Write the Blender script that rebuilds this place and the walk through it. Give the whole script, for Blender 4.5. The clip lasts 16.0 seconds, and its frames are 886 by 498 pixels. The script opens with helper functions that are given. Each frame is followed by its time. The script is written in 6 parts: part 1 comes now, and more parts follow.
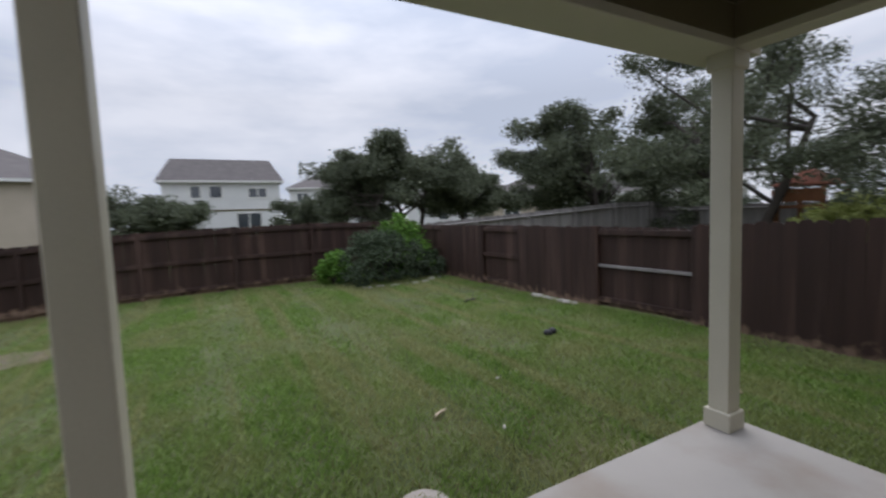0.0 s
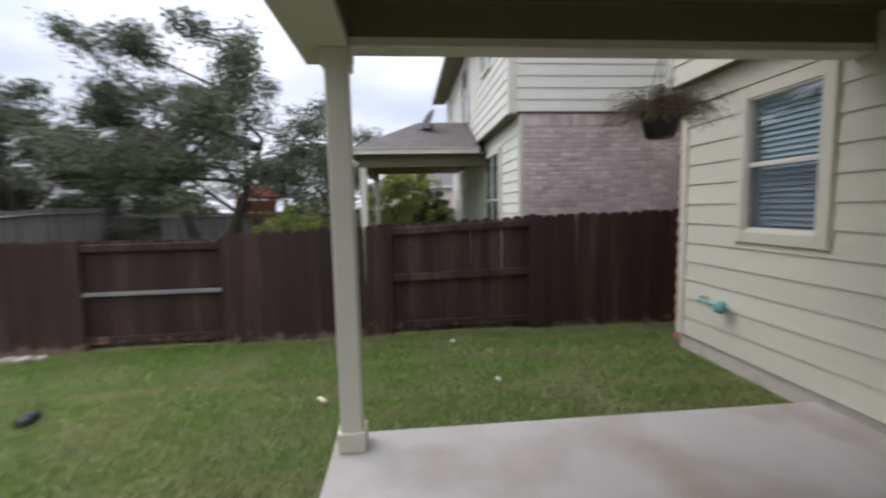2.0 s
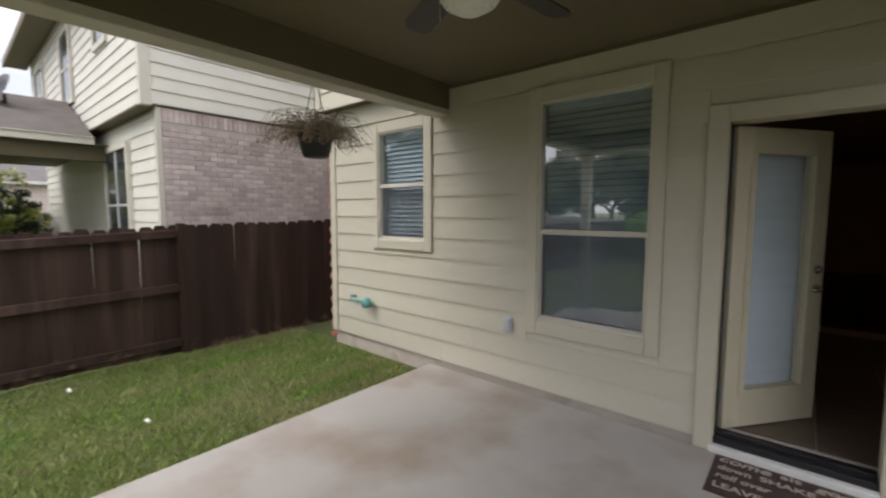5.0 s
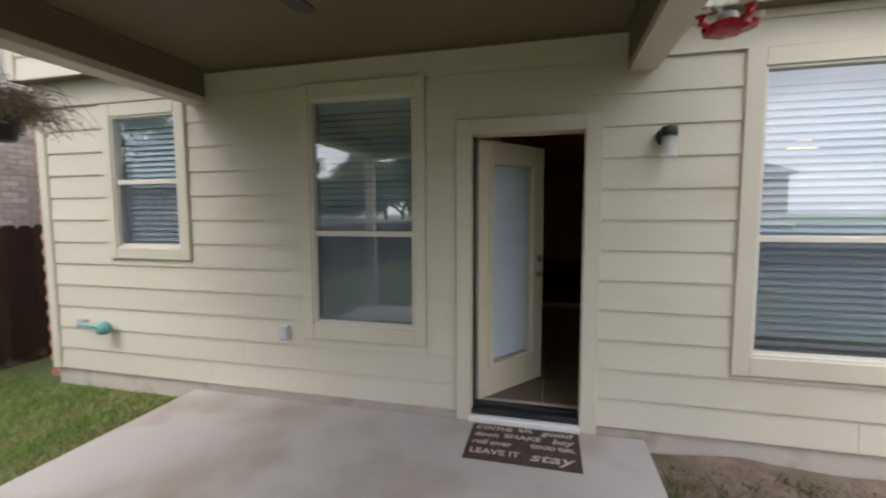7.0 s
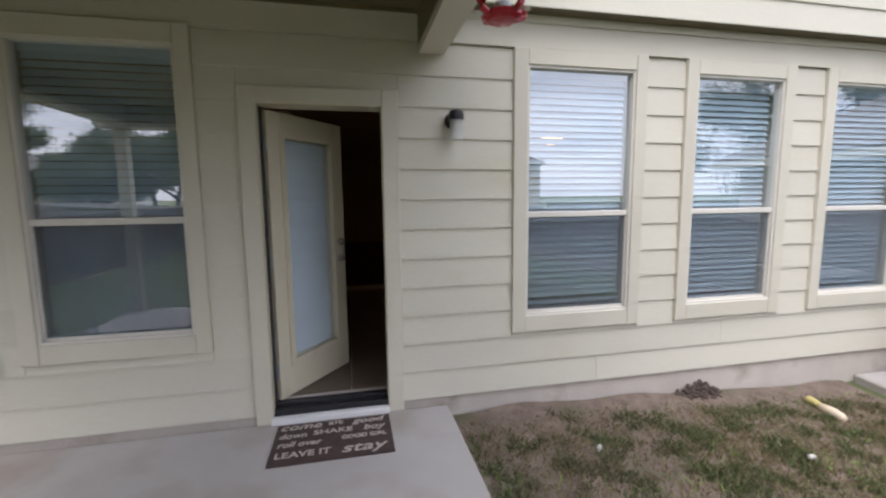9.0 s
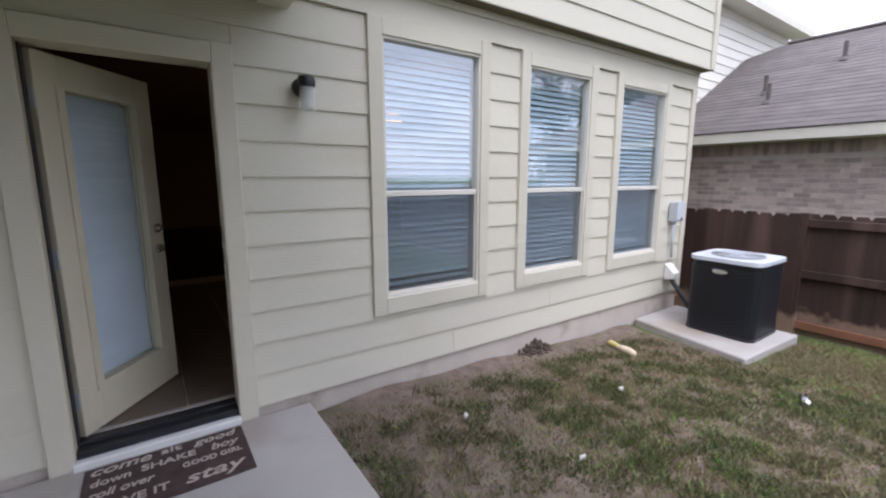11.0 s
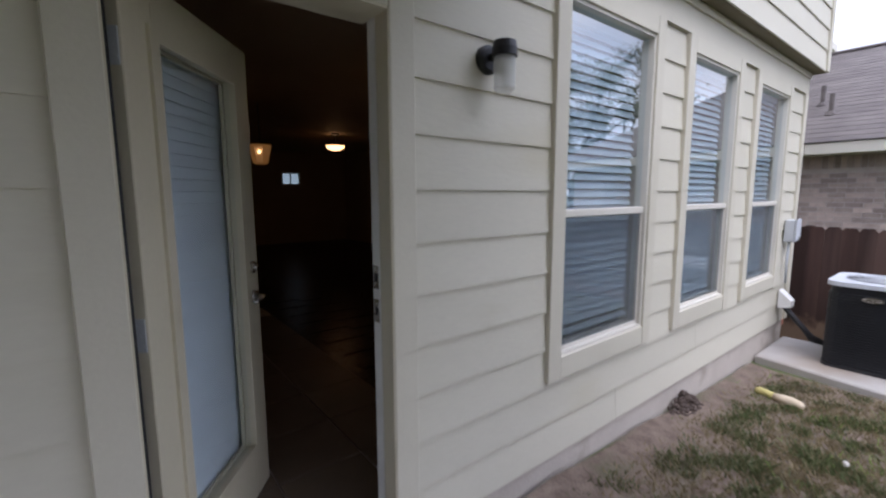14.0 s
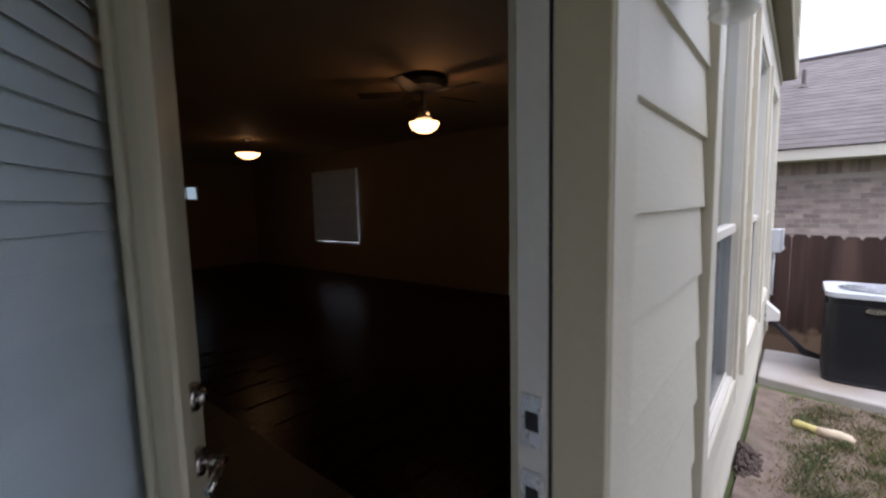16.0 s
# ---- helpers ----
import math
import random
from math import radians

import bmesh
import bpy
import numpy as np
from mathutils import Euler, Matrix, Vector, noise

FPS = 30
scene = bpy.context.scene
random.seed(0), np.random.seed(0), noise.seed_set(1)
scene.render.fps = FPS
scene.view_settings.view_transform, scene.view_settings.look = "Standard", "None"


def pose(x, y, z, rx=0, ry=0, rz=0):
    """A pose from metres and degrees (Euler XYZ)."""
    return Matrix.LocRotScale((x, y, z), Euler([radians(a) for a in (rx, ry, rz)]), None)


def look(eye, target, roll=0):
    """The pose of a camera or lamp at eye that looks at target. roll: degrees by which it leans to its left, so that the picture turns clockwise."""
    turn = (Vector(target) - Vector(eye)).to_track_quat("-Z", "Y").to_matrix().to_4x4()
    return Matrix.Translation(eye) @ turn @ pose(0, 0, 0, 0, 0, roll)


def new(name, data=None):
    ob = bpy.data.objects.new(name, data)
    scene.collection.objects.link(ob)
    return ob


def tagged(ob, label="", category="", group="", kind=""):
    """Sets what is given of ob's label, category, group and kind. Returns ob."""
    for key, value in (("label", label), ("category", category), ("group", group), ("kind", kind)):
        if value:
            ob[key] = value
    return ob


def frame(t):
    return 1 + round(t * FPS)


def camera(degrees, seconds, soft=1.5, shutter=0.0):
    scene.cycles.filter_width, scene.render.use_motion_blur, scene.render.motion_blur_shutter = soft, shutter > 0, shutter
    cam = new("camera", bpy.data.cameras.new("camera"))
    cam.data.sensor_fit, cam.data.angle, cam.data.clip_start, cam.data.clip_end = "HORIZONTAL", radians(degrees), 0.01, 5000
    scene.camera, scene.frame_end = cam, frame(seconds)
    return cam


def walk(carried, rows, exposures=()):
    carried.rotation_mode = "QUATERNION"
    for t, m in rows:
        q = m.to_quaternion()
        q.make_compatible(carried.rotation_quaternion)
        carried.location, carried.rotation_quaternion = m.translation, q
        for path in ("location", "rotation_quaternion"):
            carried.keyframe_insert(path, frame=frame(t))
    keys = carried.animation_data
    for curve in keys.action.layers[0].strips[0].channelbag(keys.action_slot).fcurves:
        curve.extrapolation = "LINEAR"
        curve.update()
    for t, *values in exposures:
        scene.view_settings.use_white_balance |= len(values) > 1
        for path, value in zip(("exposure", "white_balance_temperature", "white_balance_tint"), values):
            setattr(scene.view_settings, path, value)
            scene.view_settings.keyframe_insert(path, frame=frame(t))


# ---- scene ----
cam = camera(92.1, 16.0, soft=2.2, shutter=0.5)
PATH = [
    (0, (0.368, -0.04, 1.516), (1.313, 1.717, 1.364), -2.2),
    (0.5, (0.305, 0.373, 1.517), (1.589, 1.895, 1.328), -2.4),
    (0.8, (0.415, 0.604, 1.516), (1.93, 1.898, 1.355), -2.1),
    (1, (0.413, 0.769, 1.523), (2.077, 1.867, 1.37), -1.8),
    (1.4, (0.513, 0.962, 1.51), (2.392, 1.625, 1.34), -2.3),
    (1.5, (0.52, 1.031, 1.516), (2.443, 1.546, 1.318), -2.3),
    (2, (0.668, 1.193, 1.541), (2.651, 1.018, 1.35), -1.3),
    (2.5, (0.7, 1.305, 1.567), (2.587, 0.673, 1.372), -1.6),
    (3, (0.684, 1.343, 1.57), (2.451, 0.421, 1.405), -0.8),
    (5.3, (0.602, 1.301, 1.569), (1.796, -0.293, 1.395), -0.2),
    (5.5, (0.577, 1.285, 1.572), (1.694, -0.365, 1.398), -0.4),
    (6, (0.527, 1.248, 1.571), (1.428, -0.529, 1.405), 0.0),
    (6.5, (0.507, 1.231, 1.561), (1.213, -0.634, 1.411), 0.2),
    (7, (0.479, 1.186, 1.566), (0.96, -0.749, 1.402), -0.2),
    (7.5, (0.526, 1.158, 1.563), (0.749, -0.822, 1.392), -0.1),
    (8, (0.48, 1.13, 1.56), (0.438, -0.861, 1.373), -0.0),
    (8.5, (0.465, 1.102, 1.544), (0.199, -0.87, 1.338), 0.2),
    (9, (0.471, 1.045, 1.537), (0.054, -0.896, 1.296), -0.6),
    (9.5, (0.509, 0.938, 1.559), (-0.12, -0.944, 1.311), -0.8),
    (10, (0.539, 0.884, 1.538), (-0.276, -0.93, 1.323), 0.3),
    (10.2, (0.549, 0.873, 1.563), (-0.349, -0.897, 1.318), 0.2),
    (12.3, (0.763, 0.58, 1.423), (-0.456, -0.96, 1.044), 0.6),
    (12.5, (0.794, 0.457, 1.435), (-0.377, -1.111, 1.022), 1.1),
    (13, (0.904, 0.141, 1.434), (-0.286, -1.426, 1.075), 0.2),
    (13.5, (1.013, -0.204, 1.449), (-0.204, -1.757, 1.12), -1.1),
    (14, (1.06, -0.559, 1.503), (-0.163, -2.121, 1.25), -0.2),
    (14.5, (1.093, -0.893, 1.537), (-0.232, -2.376, 1.32), -1.1),
    (15, (1.046, -1.198, 1.534), (-0.315, -2.648, 1.316), -0.9),
    (15.5, (0.97, -1.467, 1.538), (-0.46, -2.853, 1.349), 1.0),
    (16, (0.863, -1.696, 1.544), (-0.665, -2.971, 1.34), -1.3),
]
EXPOSURES = [(0, -0.62, 6200, 14), (1.5, -0.22, 6250, 14), (3.0, 0.04, 6350, 14), (5.5, 0.24, 6850, 14), (7.0, 0.46, 6650, 15), (8.5, 0.5, 6350, 17), (12.5, 0.35, 5900, 19), (15.0, 0.3, 5900, 20), (16, 0.58, 5950, 20)]
walk(cam, [(t, look(eye, target, roll)) for t, eye, target, roll in PATH], EXPOSURES)

# ---- daylight: overcast sky and a wide, weak sun ----
world = bpy.data.worlds.new("sky")
scene.world = world
world.use_nodes = True
wt = world.node_tree
wt.nodes.clear()
w_out = wt.nodes.new("ShaderNodeOutputWorld")
w_bg = wt.nodes.new("ShaderNodeBackground")
w_sky = wt.nodes.new("ShaderNodeTexSky")
w_sky.sky_type, w_sky.sun_disc = "NISHITA", False
w_sky.sun_elevation, w_sky.sun_rotation = radians(40), radians(60)
w_co = wt.nodes.new("ShaderNodeTexCoord")
w_map = wt.nodes.new("ShaderNodeMapping")
w_map.inputs["Scale"].default_value = (1.0, 1.0, 3.2)
w_n = wt.nodes.new("ShaderNodeTexNoise")
w_n.inputs["Scale"].default_value, w_n.inputs["Detail"].default_value, w_n.inputs["Roughness"].default_value = 2.2, 5.0, 0.55
w_ramp = wt.nodes.new("ShaderNodeValToRGB")
w_ramp.color_ramp.elements[0].position, w_ramp.color_ramp.elements[0].color = 0.36, (8.2, 9.0, 10.4, 1)
w_ramp.color_ramp.elements[1].position, w_ramp.color_ramp.elements[1].color = 0.62, (12.6, 12.9, 13.6, 1)
w_mix = wt.nodes.new("ShaderNodeMixRGB")
w_mix.inputs["Fac"].default_value = 0.9
wt.links.new(w_co.outputs["Generated"], w_map.inputs["Vector"])
wt.links.new(w_map.outputs["Vector"], w_n.inputs["Vector"])
wt.links.new(w_n.outputs["Fac"], w_ramp.inputs["Fac"])
wt.links.new(w_sky.outputs["Color"], w_mix.inputs["Color1"])
wt.links.new(w_ramp.outputs["Color"], w_mix.inputs["Color2"])
w_sep, w_rise, w_up = wt.nodes.new("ShaderNodeSeparateXYZ"), wt.nodes.new("ShaderNodeMapRange"), wt.nodes.new("ShaderNodeVectorMath")
w_rise.inputs["From Min"].default_value, w_rise.inputs["From Max"].default_value = 0.25, 1.0
w_rise.inputs["To Min"].default_value, w_rise.inputs["To Max"].default_value = 1.0, 2.6
w_up.operation = "SCALE"
wt.links.new(w_co.outputs["Generated"], w_sep.inputs["Vector"])
wt.links.new(w_sep.outputs["Z"], w_rise.inputs["Value"])
wt.links.new(w_mix.outputs["Color"], w_up.inputs[0])
wt.links.new(w_rise.outputs["Result"], w_up.inputs["Scale"])
wt.links.new(w_up.outputs["Vector"], w_bg.inputs["Color"])
w_bg.inputs["Strength"].default_value = 0.098
wt.links.new(w_bg.outputs["Background"], w_out.inputs["Surface"])
sun = new("sun", bpy.data.lights.new("sun", "SUN"))
sun.data.energy, sun.data.angle, sun.data.color = 1.5, radians(40), (1.0, 0.96, 0.9)
sun.matrix_world = look((0, 0, 30), (-10, -17, 0))

# ---- building helpers ----
ROOT = {}


def thing(name, loc, label, category, group="", kind=""):
    """An Empty at the base of a thing; parts are given in world metres."""
    ob = tagged(new(name), label, category, group, kind)
    ob.location, ob.empty_display_size = loc, 0.1
    ROOT[ob.name] = Vector(loc)
    return ob


def base_of(ob):
    return ROOT.get(ob.name, Vector((0, 0, 0)))


def link_mesh(name, me, material, parent, label=""):
    ob = new(name, me)
    if material:
        me.materials.clear()
        me.materials.append(material)
    if parent:
        ob.parent = parent
        ROOT[ob.name] = base_of(parent)
    if label:
        ob["label"] = label
    return ob


def part(name, bm, material, parent=None, label="", smooth=False):
    """Links a bmesh, in world metres, as one mesh under a thing or a part."""
    if parent:
        bm.transform(Matrix.Translation(-base_of(parent)))
    bm.normal_update()
    me = bpy.data.meshes.new(name)
    bm.to_mesh(me)
    bm.free()
    if smooth:
        me.polygons.foreach_set("use_smooth", [True] * len(me.polygons))
    return link_mesh(name, me, material, parent, label)


def piece(name, me, parent, at, turn=(0, 0, 0), size=(1, 1, 1)):
    """One more object on a shared mesh."""
    ob = new(name, me)
    if parent:
        ob.parent = parent
        ROOT[ob.name] = base_of(parent)
        at = Vector(at) - base_of(parent)
    ob.location, ob.rotation_euler, ob.scale = at, turn, size
    return ob


def box(bm, lo, hi, bevel=0.0, m=None):
    lo, hi = Vector(lo), Vector(hi)
    mid, size = (lo + hi) / 2, hi - lo
    mm = Matrix.Translation(mid) @ Matrix.Diagonal((size.x, size.y, size.z, 1))
    r = bmesh.ops.create_cube(bm, size=1.0, matrix=(m @ mm) if m else mm)
    if bevel:
        edges = list({e for v in r["verts"] for e in v.link_edges})
        bmesh.ops.bevel(bm, geom=edges, offset=bevel, segments=1, affect="EDGES")
    return bm


def boxes(*pairs, bevel=0.0):
    bm = bmesh.new()
    for lo, hi in pairs:
        box(bm, lo, hi, bevel)
    return bm


def tube(bm, points, radii, sides=8, cap=True):
    """A tapered tube through points."""
    rings = []
    up = Vector((0.3, 0.2, 1)).normalized()
    for i, (p, r) in enumerate(zip(points, radii)):
        p = Vector(p)
        a, b = Vector(points[max(i - 1, 0)]), Vector(points[min(i + 1, len(points) - 1)])
        d = (b - a).normalized()
        s = d.cross(up)
        s = s.normalized() if s.length > 1e-4 else d.orthogonal().normalized()
        q = d.cross(s)
        rings.append([bm.verts.new(p + r * (math.cos(k) * s + math.sin(k) * q)) for k in [2 * math.pi * j / sides for j in range(sides)]])
    for a, b in zip(rings, rings[1:]):
        for j in range(sides):
            bm.faces.new((a[j], a[(j + 1) % sides], b[(j + 1) % sides], b[j]))
    if cap:
        bm.faces.new(rings[0][::-1])
        bm.faces.new(rings[-1])
    return bm


def lathe(bm, centre, profile, sides=20):
    """A turned shape: profile of (radius, height) upward from centre."""
    c = Vector(centre)
    rings = [[bm.verts.new(c + Vector((max(r, 1e-4) * math.cos(2 * math.pi * j / sides), max(r, 1e-4) * math.sin(2 * math.pi * j / sides), z))) for j in range(sides)] for r, z in profile]
    for a, b in zip(rings, rings[1:]):
        for j in range(sides):
            bm.faces.new((a[j], a[(j + 1) % sides], b[(j + 1) % sides], b[j]))
    bm.faces.new(rings[0][::-1])
    bm.faces.new(rings[-1])
    return bm


def raw_mesh(name, verts, faces):
    me = bpy.data.meshes.new(name)
    me.from_pydata([tuple(v) for v in verts], [], faces)
    me.update()
    return me


def box_mesh(name, lo, hi, bevel=0.0):
    bm = boxes((lo, hi), bevel=bevel)
    me = bpy.data.meshes.new(name)
    bm.to_mesh(me)
    bm.free()
    return me


def quads_mesh(name, corners, material):
    """A mesh of loose quads from an array n x 4 x 3."""
    n = len(corners)
    me = bpy.data.meshes.new(name)
    me.vertices.add(4 * n)
    me.loops.add(4 * n)
    me.polygons.add(n)
    me.vertices.foreach_set("co", np.ascontiguousarray(corners, dtype=np.float32).ravel())
    me.loops.foreach_set("vertex_index", np.arange(4 * n, dtype=np.int32))
    me.polygons.foreach_set("loop_start", np.arange(0, 4 * n, 4, dtype=np.int32))
    me.update(calc_edges=True)
    me.materials.append(material)
    return me


# ---- materials ----
def surface(name, dark, light, scale=6.0, rough=0.7, bump=0.15, grain=80.0, metal=0.0, vary=0.0, stretch=(1, 1, 1), stain=None, stain_scale=1.2, stain_from=0.55, spec=0.35, island=False, foot=None):
    """A procedural surface: two tones, fine grain with relief, soft stains, and a change from piece to piece."""
    m = bpy.data.materials.new(name)
    m.use_nodes = True
    nt = m.node_tree
    N, L = nt.nodes, nt.links
    b = N["Principled BSDF"]
    geo = N.new("ShaderNodeNewGeometry")
    mp = N.new("ShaderNodeMapping")
    mp.inputs["Scale"].default_value = stretch
    L.new(geo.outputs["Position"], mp.inputs["Vector"])

    def noise_node(s, detail=4.0):
        n = N.new("ShaderNodeTexNoise")
        n.inputs["Scale"].default_value, n.inputs["Detail"].default_value = s, detail
        L.new(mp.outputs["Vector"], n.inputs["Vector"])
        return n

    def mixed(fac, a, c, mode="MIX"):
        x = N.new("ShaderNodeMixRGB")
        x.blend_type = mode
        for key, v in (("Fac", fac), ("Color1", a), ("Color2", c)):
            if isinstance(v, (int, float)):
                x.inputs[key].default_value = v
            elif isinstance(v, tuple):
                x.inputs[key].default_value = (*v, 1)
            else:
                L.new(v, x.inputs[key])
        return x.outputs["Color"]

    def ranged(sock, a, c, lo=0.0, hi=1.0):
        r = N.new("ShaderNodeMapRange")
        for key, v in (("From Min", a), ("From Max", c), ("To Min", lo), ("To Max", hi)):
            r.inputs[key].default_value = v
        L.new(sock, r.inputs["Value"])
        return r.outputs["Result"]

    big, fine = noise_node(scale), noise_node(grain, 3.0)
    col = mixed(ranged(big.outputs["Fac"], 0.3, 0.7), dark, light)
    col = mixed(0.35, col, mixed(ranged(fine.outputs["Fac"], 0.3, 0.7), dark, light))
    if stain:
        st = noise_node(stain_scale, 6.0)
        col = mixed(ranged(st.outputs["Fac"], stain_from, stain_from + 0.18, 0.0, 0.75), col, stain)
    if vary:
        if island:
            rnd = geo.outputs["Random Per Island"]
        else:
            rnd = N.new("ShaderNodeObjectInfo").outputs["Random"]
        hsv = N.new("ShaderNodeHueSaturation")
        L.new(ranged(rnd, 0, 1, 1 - vary, 1 + vary), hsv.inputs["Value"])
        L.new(col, hsv.inputs["Color"])
        col = hsv.outputs["Color"]
    if foot:
        sep, add = N.new("ShaderNodeSeparateXYZ"), N.new("ShaderNodeMath")
        L.new(geo.outputs["Position"], sep.inputs["Vector"])
        edge = N.new("ShaderNodeTexNoise")
        edge.inputs["Scale"].default_value, edge.inputs["Detail"].default_value = 6.5, 6.0
        L.new(geo.outputs["Position"], edge.inputs["Vector"])
        add.operation = "MULTIPLY_ADD"
        L.new(edge.outputs["Fac"], add.inputs[0])
        add.inputs[1].default_value = -0.62
        L.new(sep.outputs["Z"], add.inputs[2])
        col = mixed(ranged(add.outputs["Value"], -0.33, -0.47, 0.0, 0.8), col, foot)
    L.new(col, b.inputs["Base Color"])
    L.new(ranged(fine.outputs["Fac"], 0.2, 0.8, max(rough - 0.1, 0.02), min(rough + 0.1, 1)), b.inputs["Roughness"])
    b.inputs["Metallic"].default_value = metal
    b.inputs["Specular IOR Level"].default_value = spec
    if bump:
        bp = N.new("ShaderNodeBump")
        bp.inputs["Strength"].default_value, bp.inputs["Distance"].default_value = bump, 0.01
        L.new(fine.outputs["Fac"], bp.inputs["Height"])
        L.new(bp.outputs["Normal"], b.inputs["Normal"])
    return m


def glass_material(name, tint, gloss=0.02, mirror=0.13):
    """Window glass: clear, with a mirror image that grows towards grazing."""
    m = bpy.data.materials.new(name)
    m.use_nodes = True
    N, L = m.node_tree.nodes, m.node_tree.links
    N.clear()
    out = N.new("ShaderNodeOutputMaterial")
    mix, clear, gl = N.new("ShaderNodeMixShader"), N.new("ShaderNodeBsdfTransparent"), N.new("ShaderNodeBsdfGlossy")
    clear.inputs["Color"].default_value = (*tint, 1)
    gl.inputs["Roughness"].default_value = gloss
    lw, pw, mr = N.new("ShaderNodeLayerWeight"), N.new("ShaderNodeMath"), N.new("ShaderNodeMapRange")
    lw.inputs["Blend"].default_value = 0.5
    pw.operation, pw.inputs[1].default_value = "POWER", 4.0
    mr.inputs["To Min"].default_value, mr.inputs["To Max"].default_value = mirror, 0.9
    L.new(lw.outputs["Facing"], pw.inputs[0])
    L.new(pw.outputs["Value"], mr.inputs["Value"])
    L.new(mr.outputs["Result"], mix.inputs["Fac"])
    L.new(clear.outputs["BSDF"], mix.inputs[1])
    L.new(gl.outputs["BSDF"], mix.inputs[2])
    L.new(mix.outputs["Shader"], out.inputs["Surface"])
    return m


def mesh_material(name, color, cover):
    """A woven screen, too fine to see its wires."""
    m = bpy.data.materials.new(name)
    m.use_nodes = True
    N, L = m.node_tree.nodes, m.node_tree.links
    b, mix, clear = N["Principled BSDF"], N.new("ShaderNodeMixShader"), N.new("ShaderNodeBsdfTransparent")
    b.inputs["Base Color"].default_value, b.inputs["Roughness"].default_value = (*color, 1), 0.6
    mix.inputs["Fac"].default_value = cover
    L.new(clear.outputs["BSDF"], mix.inputs[1])
    L.new(b.outputs["BSDF"], mix.inputs[2])
    L.new(mix.outputs["Shader"], N["Material Output"].inputs["Surface"])
    return m


def leaf_material(name, dark, light, patch=None):
    m = bpy.data.materials.new(name)
    m.use_nodes = True
    N, L = m.node_tree.nodes, m.node_tree.links
    b = N["Principled BSDF"]
    geo, ramp = N.new("ShaderNodeNewGeometry"), N.new("ShaderNodeMixRGB")
    ramp.inputs["Color1"].default_value, ramp.inputs["Color2"].default_value = (*dark, 1), (*light, 1)
    L.new(geo.outputs["Random Per Island"], ramp.inputs["Fac"])
    tone = ramp.outputs["Color"]
    if patch:
        spots, lift, blend = N.new("ShaderNodeTexNoise"), N.new("ShaderNodeMapRange"), N.new("ShaderNodeMixRGB")
        spots.inputs["Scale"].default_value, spots.inputs["Detail"].default_value = 0.9, 5.0
        L.new(geo.outputs["Position"], spots.inputs["Vector"])
        lift.inputs["From Min"].default_value, lift.inputs["From Max"].default_value, lift.inputs["To Max"].default_value = 0.44, 0.66, 0.85
        L.new(spots.outputs["Fac"], lift.inputs["Value"])
        runs, stripes, edge, most = N.new("ShaderNodeMapping"), N.new("ShaderNodeTexNoise"), N.new("ShaderNodeMapRange"), N.new("ShaderNodeMath")
        runs.inputs["Scale"].default_value = (2.6, 0.16, 1.0)
        stripes.inputs["Scale"].default_value, stripes.inputs["Detail"].default_value = 1.0, 2.0
        edge.inputs["From Min"].default_value, edge.inputs["From Max"].default_value, edge.inputs["To Max"].default_value = 0.50, 0.60, 0.92
        most.operation = "MAXIMUM"
        L.new(geo.outputs["Position"], runs.inputs["Vector"])
        L.new(runs.outputs["Vector"], stripes.inputs["Vector"])
        L.new(stripes.outputs["Fac"], edge.inputs["Value"])
        L.new(lift.outputs["Result"], most.inputs[0])
        L.new(edge.outputs["Result"], most.inputs[1])
        L.new(most.outputs["Value"], blend.inputs["Fac"])
        L.new(tone, blend.inputs["Color1"])
        blend.inputs["Color2"].default_value = (*patch, 1)
        tone = blend.outputs["Color"]
    L.new(tone, b.inputs["Base Color"])
    b.inputs["Roughness"].default_value = 0.6
    b.inputs["Specular IOR Level"].default_value = 0.25
    tr, mx = N.new("ShaderNodeBsdfTranslucent"), N.new("ShaderNodeMixShader")
    L.new(tone, tr.inputs["Color"])
    mx.inputs["Fac"].default_value = 0.3
    L.new(b.outputs["BSDF"], mx.inputs[1])
    L.new(tr.outputs["BSDF"], mx.inputs[2])
    L.new(mx.outputs["Shader"], N["Material Output"].inputs["Surface"])
    return m


def glow_material(name, color, strength):
    m = bpy.data.materials.new(name)
    m.use_nodes = True
    b = m.node_tree.nodes["Principled BSDF"]
    b.inputs["Base Color"].default_value = (0.8, 0.75, 0.65, 1)
    b.inputs["Emission Color"].default_value = (*color, 1)
    b.inputs["Emission Strength"].default_value = strength
    b.inputs["Roughness"].default_value = 0.3
    return m


SIDING = surface("cream siding paint", (0.535, 0.505, 0.41), (0.595, 0.562, 0.457), 1.6, 0.55, 0.10, 60, vary=0.03, stretch=(0.35, 1, 1), stain=(0.5, 0.46, 0.33), stain_scale=2.2, stain_from=0.6)
TRIM = surface("cream trim paint", (0.53, 0.497, 0.398), (0.585, 0.55, 0.444), 2.5, 0.5, 0.08, 70, vary=0.03)
# Tan taken darker than its paint to hold the shade under roofs.
SOFFIT_SHADED = surface("tan soffit paint with shade in it", (0.13, 0.108, 0.06), (0.155, 0.13, 0.074), 1.5, 0.6, 0.06, 50)
NB_SIDING = surface("pale siding paint", (0.72, 0.70, 0.62), (0.79, 0.77, 0.69), 1.6, 0.55, 0.08, 60, vary=0.03)
NB_TRIM = surface("pale trim paint", (0.64, 0.615, 0.52), (0.70, 0.67, 0.575), 2.5, 0.5, 0.05, 70)
CONCRETE = surface("patio concrete", (0.355, 0.33, 0.30), (0.455, 0.43, 0.40), 1.3, 0.75, 0.12, 160, stain=(0.29, 0.23, 0.175), stain_scale=1.1, stain_from=0.49)
